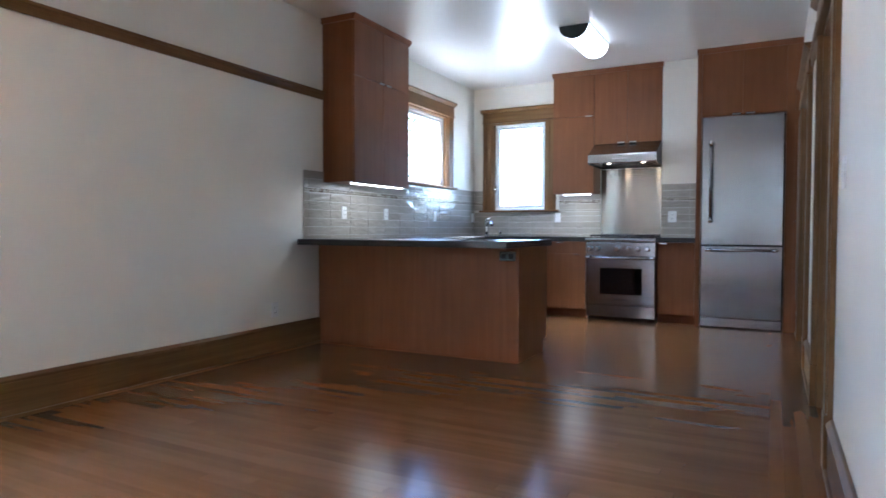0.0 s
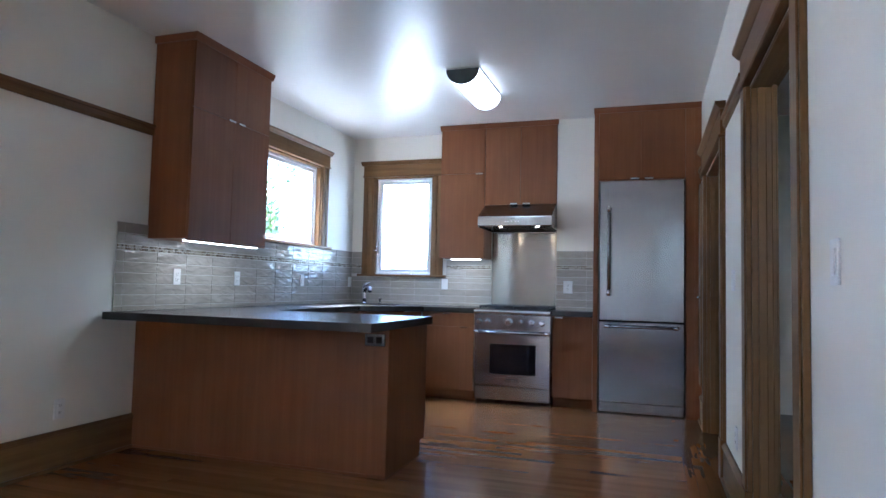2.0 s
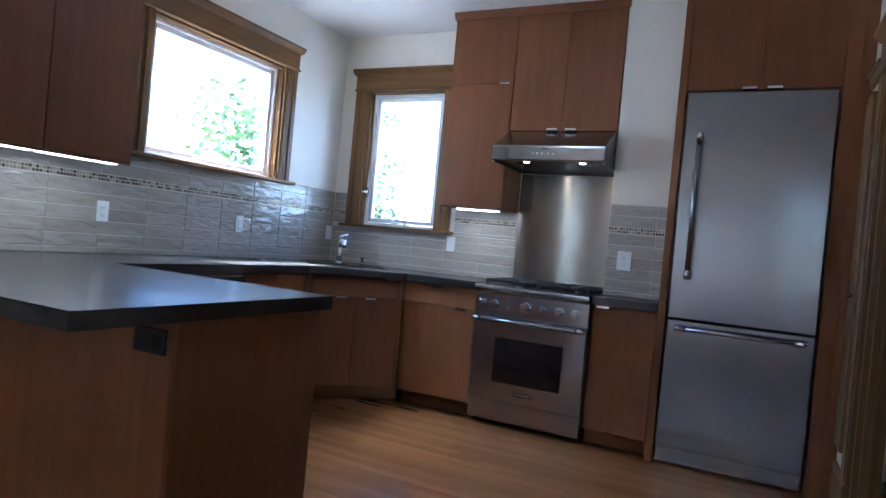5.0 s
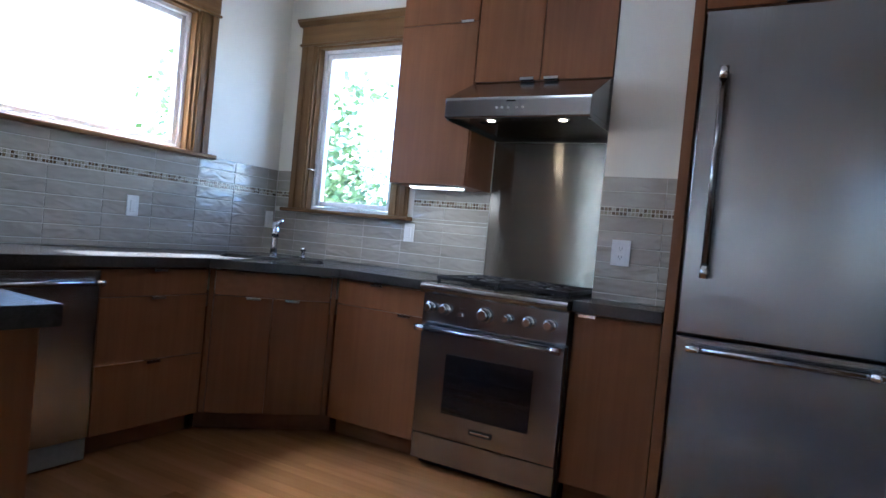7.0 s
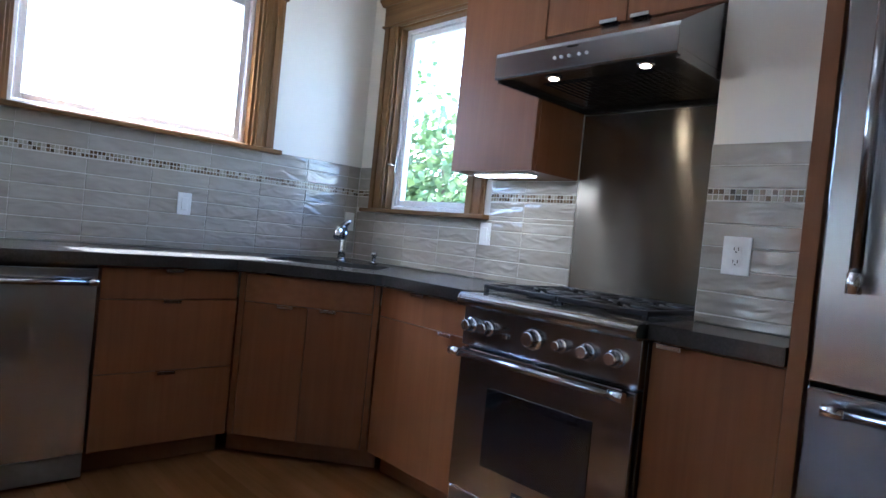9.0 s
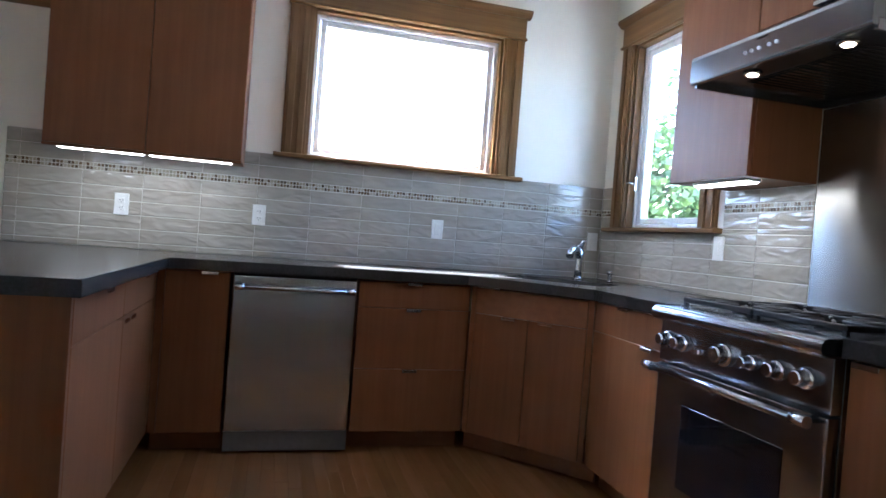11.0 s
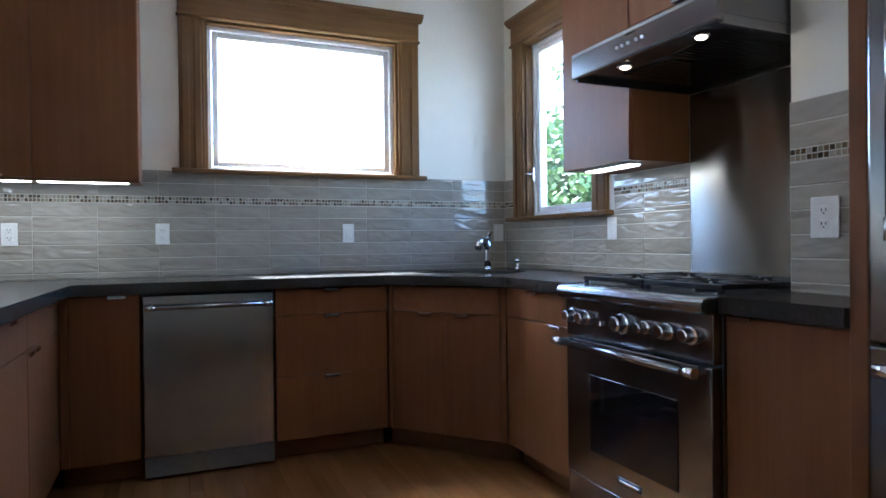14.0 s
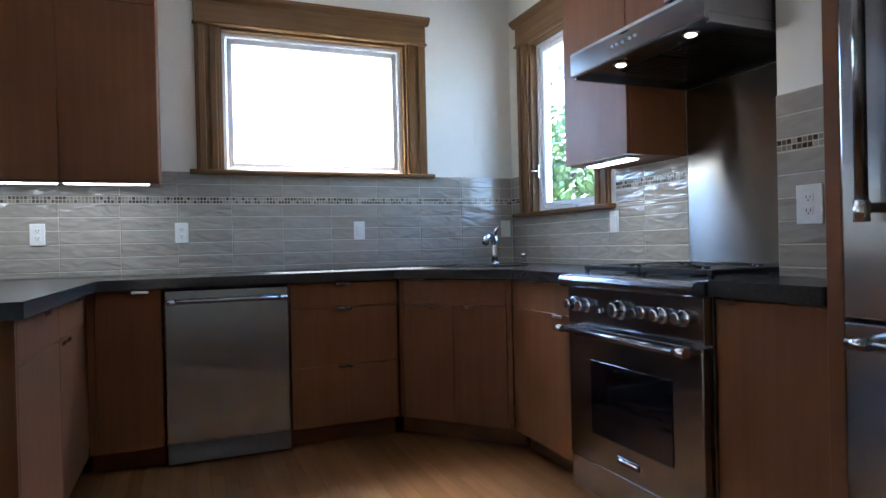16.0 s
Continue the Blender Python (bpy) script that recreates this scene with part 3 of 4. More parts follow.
def rounded(w, d, r, m, n=5):
    pts = []
    for cx, cy, a0 in ((w - r, d - r, 0), (-w + r, d - r, 90), (-w + r, -d + r, 180), (w - r, -d + r, 270)):
        for k in range(n):
            a = radians(a0 + 90 * k / (n - 1))
            p = m @ Vector((cx + r * math.cos(a), cy + r * math.sin(a), 0))
            pts.append((p.x, p.y))
    return pts


f0, f1 = DIAG @ Vector((0.0, -0.028, 0)), DIAG @ Vector((dw_, -0.028, 0))
worktop = solid("worktop", slab([(0.0115, -3.520), (1.904, -3.555), (1.904, -2.545), (0.650, -2.520), (0.650, f0.y - 0.010), (f1.x + 0.012, -0.650), (1.685, -0.650), (1.685, -0.0115), (0.0115, -0.0115)], rounded(SW, SD, SR, SM)), STONE, "dark grey honed stone worktop with a long peninsula", "worktop")
solid("worktop", slab([(2.440, -0.650), (2.819, -0.650), (2.819, -0.0115), (2.440, -0.0115)]), STONE, "short dark grey stone worktop beside the fridge", "worktop")

# sink
sk = thing("sink", tuple(SC + Vector((0, 0, 0.69))), "undermounted steel corner sink below the stone worktop", "sink")
bm = bmesh.new()
b = bmesh.new()
loops = []
for w, d, r, z in ((SW + 0.012, SD + 0.012, SR, CT0 - 0.001), (SW - 0.004, SD - 0.004, SR, CT0 - 0.001), (SW - 0.008, SD - 0.008, SR, 0.71), (SW - 0.03, SD - 0.03, SR, 0.69)):
    loops.append([b.verts.new((x, y, z)) for x, y in rounded(w, d, r, SM)])
for l0, l1 in zip(loops, loops[1:]):
    for i in range(len(l0)):
        b.faces.new((l0[i], l0[(i + 1) % len(l0)], l1[(i + 1) % len(l1)], l1[i]))
b.faces.new(loops[-1])
bmesh.ops.recalc_face_normals(b, faces=list(b.faces))
part("bowl", merge(bm, b), STEEL_X, sk)
part("drain", tube(bmesh.new(), [tuple(SC + Vector((0, 0, 0.690))), tuple(SC + Vector((0, 0, 0.694)))], 0.045, sides=20), CHROME, sk)

# tap
TP = Vector((0.325, -0.312, CT1))
out = Vector((0.707, -0.707, 0))
tap = thing("kitchen_tap", tuple(TP), "chrome pull-out kitchen tap beside the sink", "tap")
part("base_ring", tube(bmesh.new(), [tuple(TP), tuple(TP + Vector((0, 0, 0.006))), tuple(TP + Vector((0, 0, 0.012)))], [0.030, 0.030, 0.024], sides=20), CHROME, tap)
part("body", tube(bmesh.new(), [tuple(TP + Vector((0, 0, 0.012))), tuple(TP + Vector((0, 0, 0.06)) + out * 0.004), tuple(TP + Vector((0, 0, 0.12)) + out * 0.0), tuple(TP + Vector((0, 0, 0.17)) - out * 0.006)], [0.022, 0.020, 0.021, 0.026], sides=20), CHROME, tap)
part("spout", tube(bmesh.new(), [tuple(TP + Vector((0, 0, 0.135)) + out * 0.005), tuple(TP + Vector((0, 0, 0.175)) + out * 0.05), tuple(TP + Vector((0, 0, 0.185)) + out * 0.10), tuple(TP + Vector((0, 0, 0.165)) + out * 0.155), tuple(TP + Vector((0, 0, 0.135)) + out * 0.18)], [0.020, 0.020, 0.021, 0.024, 0.022], sides=16), CHROME, tap)
part("lever", tube(bmesh.new(), [tuple(TP + Vector((0, 0, 0.165)) - out * 0.006), tuple(TP + Vector((0.0, 0.0, 0.205)) + out * 0.0), tuple(TP + Vector((0.03, 0.03, 0.232)) + out * 0.05)], [0.024, 0.020, 0.007], sides=14), CHROME, tap)
DP = Vector((0.450, -0.170, CT1))
sd = thing("soap_dispenser", tuple(DP), "small chrome soap dispenser set in the worktop", "dispenser")
part("collar", tube(bmesh.new(), [tuple(DP), tuple(DP + Vector((0, 0, 0.010))), tuple(DP + Vector((0, 0, 0.014)))], [0.021, 0.021, 0.014], sides=16), CHROME, sd)
part("pump", tube(bmesh.new(), [tuple(DP + Vector((0, 0, 0.012))), tuple(DP + Vector((0, 0, 0.045))), tuple(DP + Vector((0, 0, 0.047))), tuple(DP + Vector((0, 0, 0.066)))], [0.011, 0.011, 0.019, 0.019], sides=16), CHROME, sd)

# ---- dishwasher ----
dwm = left_at(-2.246)
W = 0.594
dish = thing("dishwasher", (0.31, -1.916, 0), "brushed steel dishwasher with a bar handle", "dishwasher")
part("tub", box(bmesh.new(), 0.004, W - 0.004, -0.600, -0.03, 0.02, 0.864, 0.002, dwm), SHADOWGAP, dish)
dd = part("door", box(bmesh.new(), 0.006, W - 0.006, -0.634, -0.601, 0.112, 0.800, 0.004, dwm, 2), STEEL_Y, dish)
part("control_strip", box(bmesh.new(), 0.006, W - 0.006, -0.634, -0.601, 0.8015, 0.852, 0.004, dwm, 2), STEEL_Y, dish)
part("toe_plate", box(bmesh.new(), 0.006, W - 0.006, -0.622, -0.604, 0.012, 0.108, 0.002, dwm), GREYKICK, dish, "grey metal toe plate")
bm = tube(bmesh.new(), [(0.018, -0.676, 0.800), (W - 0.018, -0.676, 0.800)], 0.0115, dwm, 16)
for u in (0.035, W - 0.035):
    tube(bm, [(u, -0.634, 0.800), (u, -0.676, 0.800)], 0.009, dwm, 12)
hd = part("handle", bm, STEEL_Y, dish, "round brushed steel bar handle")
for u in (0.016, W - 0.052):
    part("end_cap", tube(bmesh.new(), [(u, -0.676, 0.800), (u + 0.036, -0.676, 0.800)], 0.0145, dwm, 16), CHROME, hd, "polished end cap")


# ---- upper cabinets ----
def upper_unit(name, m, w, depth, z0, z1, fronts, label, crown=True, at=None):
    u = thing(name, m @ Vector((w / 2, -depth / 2, z0)), label, "cabinet", "upper cabinets")
    part("body", box(bmesh.new(), 0.0, w, -depth + 0.021, -0.002, z0, z1, 0.0015, m), CAB, u)
    for n, a, b, lo, hi, pu, hang in fronts:
        front_panel(u, n, a, b, lo, hi, depth, m, CAB, pu, None if hang else lo, hang)
    return u


def crown(name, m, u0, u1, depth, z0, z1, label, side=True):
    prof = [(-0.002, z0), (-depth - 0.004, z0), (-depth - 0.022, z1 - 0.012), (-depth - 0.022, z1), (-0.002, z1)]
    return part(name, prism(bmesh.new(), prof, 0, u0, u1, m), CAB_X if abs(m[0][0]) > 0.7 else CAB_Y, label)


UZ0, UZ1, SEAM = 1.412, 2.790, 2.322
lm = left_at(-3.165)
lu = upper_unit("upper_cabinet", lm, 0.905, 0.345, UZ0, UZ1, [("door", 0.0, 0.4525, UZ0, SEAM, 0.395, True), ("door", 0.4525, 0.905, UZ0, SEAM, 0.51, True), ("upper_door", 0.0, 0.4525, SEAM, UZ1, None, True), ("upper_door", 0.4525, 0.905, SEAM, UZ1, None, True)], "tall reddish brown wooden wall cabinet with four doors")
crown("crown", lm, -0.020, 0.925, 0.345, UZ1, CZ, lu)
part("light_rail", box(bmesh.new(), 0.0, 0.905, -0.343, -0.325, UZ0 - 0.014, UZ0, 0.001, lm), CAB_Y, lu)
tm = pose(1.195, 0, 0)
TZ0 = 1.424
tu = upper_unit("upper_cabinet", tm, 0.489, 0.335, TZ0, UZ1, [("door", 0.0, 0.488, TZ0, 2.316, 0.43, True), ("upper_door", 0.0, 0.488, 2.316, UZ1, None, True)], "tall narrow reddish brown wall cabinet beside the hood")
hm = pose(1.686, 0, 0)
hu = upper_unit("upper_cabinet", hm, 0.746, 0.335, 1.980, UZ1, [("door", 0.0, 0.373, 1.980, UZ1, 0.31, False), ("door", 0.373, 0.746, 1.980, UZ1, 0.44, False)], "reddish brown two-door wall cabinet above the hood")
crown("crown", tm, -0.012, 0.4895, 0.335, UZ1, CZ, tu)
crown("crown", hm, 0.0, 0.758, 0.335, UZ1, CZ, hu)


def light_strip(m, u0, u1, v, z, label, power):
    s = thing("under_cabinet_light", m @ Vector(((u0 + u1) / 2, v, z)), label, "light")
    part("housing", box(bmesh.new(), u0, u1, v - 0.035, v + 0.035, z - 0.010, z, 0.002, m), WHITEPL, s)
    part("diffuser", box(bmesh.new(), u0 + 0.006, u1 - 0.006, v - 0.029, v + 0.029, z - 0.016, z - 0.0102, 0.002, m), STRIPGLOW, s)
    c = m @ Vector(((u0 + u1) / 2, v, z - 0.020))
    q = m.to_3x3().to_4x4()
    area_lamp("strip_lamp", Matrix.Translation(c) @ q, u1 - u0 - 0.02, 0.05, power, (1.0, 0.92, 0.80))
    return s


light_strip(lm, 0.05, 0.44, -0.285, UZ0, "lit white strip light under the wall cabinet", 0.045)
light_strip(lm, 0.46, 0.86, -0.285, UZ0, "lit white strip light under the wall cabinet", 0.045)
light_strip(tm, 0.11, 0.44, -0.26, TZ0, "lit white strip light beside the hood", 0.06)

# ---- fridge and its surround ----
FX0, FX1, FY = 2.878, 3.618, -0.660
fs = thing("fridge_surround", (3.3, -0.3, 0), "reddish brown wooden fridge surround with two top doors", "cabinet")
part("side_panel", one(2.822, 2.865, -0.640, -0.002, 0.0, UZ1, bev=0.002), CAB, fs)
part("side_panel", one(3.630, 3.706, -0.640, -0.002, 0.0, UZ1, bev=0.002), CAB, fs)
part("filler", one(3.7065, XR - 0.001, -0.636, -0.610, 0.0, UZ1, bev=0.001), CAB, fs)
part("top_box", one(2.8655, 3.6295, -0.618, -0.002, 2.150, UZ1, bev=0.001), CAB, fs)
fm = pose(2.8655, 0, 0)
front_panel(fs, "door", 0.0, 0.382, 2.152, UZ1, 0.638, fm, CAB, 0.325, 2.152, False)
front_panel(fs, "door", 0.382, 0.764, 2.152, UZ1, 0.638, fm, CAB, 0.45, 2.152, False)
crown("crown", pose(2.822, 0, 0), -0.004, XR - 2.823, 0.640, UZ1, CZ, fs)
fr = thing("fridge", (3.26, -0.33, 0), "tall brushed steel fridge with a bottom freezer drawer", "fridge")
part("body", one(FX0 - 0.008, FX1 + 0.008, -0.610, -0.02, 0.02, 2.140, bev=0.002), SHADOWGAP, fr)
fdoor = part("fridge_door", one(FX0, FX1, FY, -0.612, 0.845, 2.138, bev=0.006, seg=2), STEEL_Z, fr)
fdraw = part("freezer_drawer", one(FX0, FX1, FY, -0.612, 0.108, 0.837, bev=0.006, seg=2), STEEL_Z, fr)
bm = one(FX0, FX1, FY + 0.030, -0.612, 0.012, 0.100, bev=0.003)
for i in range(5):
    box(bm, FX0 + 0.01, FX1 - 0.01, FY + 0.026, FY + 0.032, 0.022 + i * 0.015, 0.028 + i * 0.015, 0.001)
part("toe_grille", bm, STEEL_X, fr)


def bar_handle(parent, p0, p1, out, r=0.0125):
    """A bar with posts and polished end sleeves. p0, p1: ends on the face; out: how far it stands off."""
    a, b = Vector(p0), Vector(p1)
    d = (b - a).normalized()
    o = Vector(out)
    bm = tube(bmesh.new(), [tuple(a + o), tuple(b + o)], r, sides=16)
    for p in (a + d * 0.03, b - d * 0.03):
        tube(bm, [tuple(p), tuple(p + o)], r * 0.85, sides=12)
    h = part("handle", bm, STEEL_Z if abs(d.z) > 0.5 else STEEL_X, parent, "round steel bar handle")
    for p in (a, b - d * 0.045):
        part("end_sleeve", tube(bmesh.new(), [tuple(p + o - d * 0.002), tuple(p + o + d * 0.047)], r * 1.22, sides=16), CHROME, h, "polished end sleeve")
    return h


bar_handle(fdoor, (2.966, FY, 1.075), (2.966, FY, 1.895), (0, -0.055, 0), 0.014)
bar_handle(fdraw, (2.930, FY, 0.795), (3.578, FY, 0.795), (0, -0.055, 0), 0.013)

# ---- range ----
RX0, RX1, RY = 1.692, 2.434, -0.665
rg = thing("range", (2.06, -0.35, 0), "brushed steel gas range with black grates and oven", "range")
part("body", one(RX0, RX1, RY + 0.042, -0.025, 0.055, 0.900, bev=0.002), STEEL_Y, rg)
odoor = part("oven_door", one(RX0 + 0.003, RX1 - 0.003, RY, RY + 0.041, 0.174, 0.704, bev=0.005, seg=2), STEEL_X, rg)
part("oven_window", one(1.848, 2.296, RY - 0.003, RY + 0.001, 0.292, 0.580, bev=0.001), BLACKGLASS, odoor, "black oven glass")
part("badge", one(2.005, 2.125, RY - 0.004, RY + 0.001, 0.222, 0.248, bev=0.002), BLACK, odoor, "dark badge plate")
part("badge_bar", one(2.016, 2.114, RY - 0.0055, RY - 0.0035, 0.231, 0.239, bev=0.0005), CHROME, odoor, "pale bar of lettering")
hb = bar_handle(odoor, (1.700, RY, 0.694), (2.426, RY, 0.694), (0, -0.062, 0), 0.0135)
part("kick_panel", one(RX0 + 0.003, RX1 - 0.003, RY + 0.006, RY + 0.041, 0.042, 0.170, bev=0.003), STEEL_X, rg)
for x in (RX0 + 0.05, RX1 - 0.05):
    for y in (-0.56, -0.10):
        part("foot", tube(bmesh.new(), [(x, y, 0.0), (x, y, 0.06)], 0.018), BLACK, rg)
# Near-black strip added as the shade under the range.
part("toe_shadow", one(RX0 + 0.01, RX1 - 0.01, -0.58, -0.56, 0.0, 0.058, bev=0.001), SHADOWGAP, rg)
cp = part("control_panel", one(RX0, RX1, RY + 0.004, RY + 0.041, 0.712, 0.862, bev=0.002), STEEL_X, rg)
prof = [(RY + 0.06, 0.912)]
for k in range(9):
    a = radians(90 + 22.5 * k * 0.9)
    prof.append((RY - 0.018 + 0.026 * math.cos(a), 0.886 + 0.026 * math.sin(a)))
prof.append((RY + 0.06, 0.862))
part("bullnose", prism(bmesh.new(), prof, 0, RX0 - 0.001, RX1 + 0.001), STEEL_X, rg)
part("cooktop", one(RX0, RX1, RY + 0.061, -0.025, 0.900, 0.914, bev=0.003), BLACK, rg)
part("back_trim", one(RX0, RX1, -0.075, -0.014, 0.9145, 0.945, bev=0.004), STEEL_X, rg)
for x, r in ((1.738, 0.024), (1.822, 0.024), (2.032, 0.031), (2.150, 0.019), (2.252, 0.024), (2.352, 0.024)):
    z = 0.792
    skirt = tube(bmesh.new(), [(x, RY + 0.005, z), (x, RY - 0.004, z), (x, RY - 0.008, z)], [r * 1.25, r * 1.25, r * 1.0], sides=24)
    tube(skirt, [(x, RY - 0.006, z), (x, RY - 0.036, z), (x, RY - 0.040, z)], [r, r * 0.86, r * 0.74], sides=24)
    kn = part("knob", skirt, CHROME, cp, "polished control knob")
for x in (1.898, 1.915):
    part("indicator", one(x - 0.004, x + 0.004, RY + 0.001, RY + 0.005, 0.802, 0.810, bev=0.001), BLACK, cp)
part("switch", one(1.893, 1.920, RY - 0.008, RY + 0.005, 0.768, 0.786, bev=0.003), CHROME, cp)


def grate(x0, x1):
    bm = bmesh.new()
    y0, y1, z = RY + 0.075, -0.09, 0.928
    for y in (y0, (y0 + y1) / 2, y1):
        box(bm, x0, x1, y - 0.008, y + 0.008, z, z + 0.018, 0.003)
    for x in (x0 + 0.008, x1 - 0.008):
        box(bm, x - 0.008, x + 0.008, y0, y1, z, z + 0.018, 0.003)
    for cy in (y0 + (y1 - y0) * 0.25, y0 + (y1 - y0) * 0.75):
        cx = (x0 + x1) / 2
        for a in range(0, 360, 45):
            ca, sa = math.cos(radians(a)), math.sin(radians(a))
            L = min((x1 - x0) / 2 / max(abs(ca), 1e-6), (y1 - y0) / 4 / max(abs(sa), 1e-6)) - 0.004
            tube(bm, [(cx + ca * 0.035, cy + sa * 0.035, z + 0.013), (cx + ca * L, cy + sa * L, z + 0.010)], 0.006, sides=6)
    for x in (x0 + 0.012, x1 - 0.012):
        for y in (y0, y1):
            box(bm, x - 0.008, x + 0.008, y - 0.008, y + 0.008, 0.914, z + 0.002, 0.002)
    return bm


for i in range(2):
    gx0 = RX0 + 0.025 + i * 0.349
    part("grate", grate(gx0, gx0 + 0.343), IRON, rg, "black cast-iron grate")
    for y in (-0.465, -0.215):
        x = gx0 + 0.1715
        part("burner", tube(bmesh.new(), [(x, y, 0.914), (x, y, 0.924), (x, y, 0.930)], [0.048, 0.045, 0.034], sides=18), IRON, rg, "black burner cap")

# ---- hood ----
hx0, hx1 = 1.690, 2.428
hd = thing("range_hood", (2.06, -0.3, 1.7160), "brushed steel sloped range hood with two lit bulbs", "hood")
shell = bmesh.new()
prism(shell, [(-0.004, 1.978), (-0.332, 1.978), (-0.622, 1.8280), (-0.626, 1.8160), (-0.626, 1.7380), (-0.622, 1.7300), (-0.606, 1.7300), (-0.606, 1.7510), (-0.004, 1.7510)], 0, hx0, hx1, bev=0.0015)
part("shell", shell, STEEL_X, hd)
for x0, x1 in ((hx0 + 0.0005, hx0 + 0.014), (hx1 - 0.014, hx1 - 0.0005)):
    part("side_lip", one(x0, x1, -0.605, -0.006, 1.7200, 1.7505, bev=0.001), STEEL_Y, hd)
part("back_lip", one(hx0 + 0.015, hx1 - 0.015, -0.03, -0.006, 1.7200, 1.7505, bev=0.001), BLACK, hd)
part("underside", one(hx0 + 0.015, hx1 - 0.015, -0.604, -0.031, 1.7400, 1.7505, bev=0.001), BLACK, hd, "dark hood underside")
for i in range(2):
    bx = hx0 + 0.12 + i * 0.26
    bf = part("baffle_filter", one(bx - 0.006, bx + 0.240, -0.47, -0.07, 1.7375, 1.7398, bev=0.0005), BLACK, hd, "dark slatted grease filter")
    for j in range(9):
        part("slat", one(bx + j * 0.0265, bx + 0.016 + j * 0.0265, -0.46, -0.08, 1.7330, 1.7375, bev=0.001), BLACK, bf)
for x in (1.905, 2.275):
    bl = part("bulb_ring", tube(bmesh.new(), [(x, -0.535, 1.7400), (x, -0.535, 1.7320)], [0.032, 0.028], sides=20), CHROME, hd)
    part("bulb", tube(bmesh.new(), [(x, -0.535, 1.7325), (x, -0.535, 1.7285)], [0.020, 0.016], sides=20), HOODGLOW, bl, "lit warm bulb")
    area_lamp("hood_lamp", look((x, -0.535, 1.7210), (x, -0.38, 0.9)), 0.05, 0.05, 0.016, (1.0, 0.74, 0.45))
for i, x in enumerate((1.972, 2.000, 2.032, 2.074, 2.104)):
    part("button", tube(bmesh.new(), [(x, -0.626, 1.7760), (x, -0.631, 1.7760)], 0.006, sides=12), WHITEPL, hd, "small pale button")
part("badge_bar", one(2.02, 2.065, -0.6275, -0.6255, 1.8050, 1.8110, bev=0.0005), BLACK, hd, "dark bar of lettering")

CHY = -0.330
solid("wall_chase", one(2.4345, 2.8215, CHY, -0.0005, 0.9155, CZ - 0.0005, bev=0), WALL, "cream painted boxed-out chase beside the hood", "wall", "structure")
# steel splash sheet behind the range
solid("splash_sheet", one(1.694, 2.4335, -0.010, -0.001, 0.916, 1.718, bev=0.001), STEEL_PANEL, "slightly wavy brushed steel sheet behind the range", "backsplash")


# ---- outlets and switches ----
def wall_plate(m, kind, label, w=0.072, h=0.116):
    """Local frame: plate centred, -y into the room."""
    o = thing("switch" if kind == "switch" else "outlet", m.translation, label, kind)
    part("plate", box(bmesh.new(), -w / 2, w / 2, -0.007, 0.0, -h / 2, h / 2, 0.0025, m, 2), WHITEPL, o)
    n = max(1, round(w / 0.072))
    for i in range(n):
        u = (i - (n - 1) / 2) * 0.046
        if kind == "switch":
            part("rocker", box(bmesh.new(), u - 0.016, u + 0.016, -0.011, -0.0065, -0.033, 0.033, 0.002, m), WHITEPL, o)
        else:
            for z in (-0.020, 0.020):
                f = part("receptacle", box(bmesh.new(), u - 0.016, u + 0.016, -0.0095, -0.0065, z - 0.014, z + 0.014, 0.003, m, 2), WHITEPL, o)
                bm = box(bmesh.new(), u - 0.008, u - 0.0055, -0.0101, -0.0094, z - 0.003, z + 0.007, 0, m)
                box(bm, u + 0.0055, u + 0.008, -0.0101, -0.0094, z - 0.003, z + 0.007, 0, m)
                tube(bm, [(u, -0.0101, z - 0.008), (u, -0.0094, z - 0.008)], 0.0025, m, 8)
                part("slots", bm, SHADOWGAP, f)
    return o


TW = 0.0115
for y, kd in ((-2.872, "outlet"), (-2.162, "outlet"), (-1.116, "switch"), (-0.066, "switch")):
    wall_plate(Matrix.Translation((TW, y, 1.150)) @ pose(0, 0, 0, 0, 0, 90), kd, "white wall %s on the grey tiles" % kd)
wall_plate(Matrix.Translation((1.160, -TW, 1.148)), "switch", "white wall switch on the grey tiles")
wall_plate(Matrix.Translation((2.553, CHY - TW, 1.143)), "outlet", "white double outlet on the tiles beside the fridge", 0.088, 0.122)
wall_plate(Matrix.Translation((0.0005, -3.780, 0.350)) @ pose(0, 0, 0, 0, 0, 90), "outlet", "white outlet low on the cream wall")
wall_plate(Matrix.Translation((XR - 0.0005, -2.860, 1.195)) @ pose(0, 0, 0, 0, 0, -90), "switch", "white double light switch between the doorways", 0.118)
wall_plate(Matrix.Translation((XR - 0.0005, -4.860, 1.210)) @ pose(0, 0, 0, 0, 0, -90), "switch", "white light switch beside the doorway")
wall_plate(Matrix.Translation((XR - 0.0005, -2.960, 0.36)) @ pose(0, 0, 0, 0, 0, -90), "outlet", "white outlet low between the doorways")

# ---- ceiling light ----
LX, LY0, LY1, LR = 1.925, -2.040, -1.270, 0.135
cl = thing("ceiling_light", (LX, (LY0 + LY1) / 2, CZ), "lit white half-round ceiling light with a dark end cap", "light")
part("pan", one(LX - LR, LX + LR, LY0, LY1, CZ - 0.014, CZ - 0.0005, bev=0.002), WHITEPL, cl)
half = [(LX + (LR - 0.004) * math.cos(radians(a)), CZ - 0.014 + 0.115 * math.sin(radians(a))) for a in range(180, 361, 12)]
part("diffuser", prism(bmesh.new(), half, 1, LY0 + 0.012, LY1 - 0.012), LAMPWHITE, cl, "glowing white diffuser")
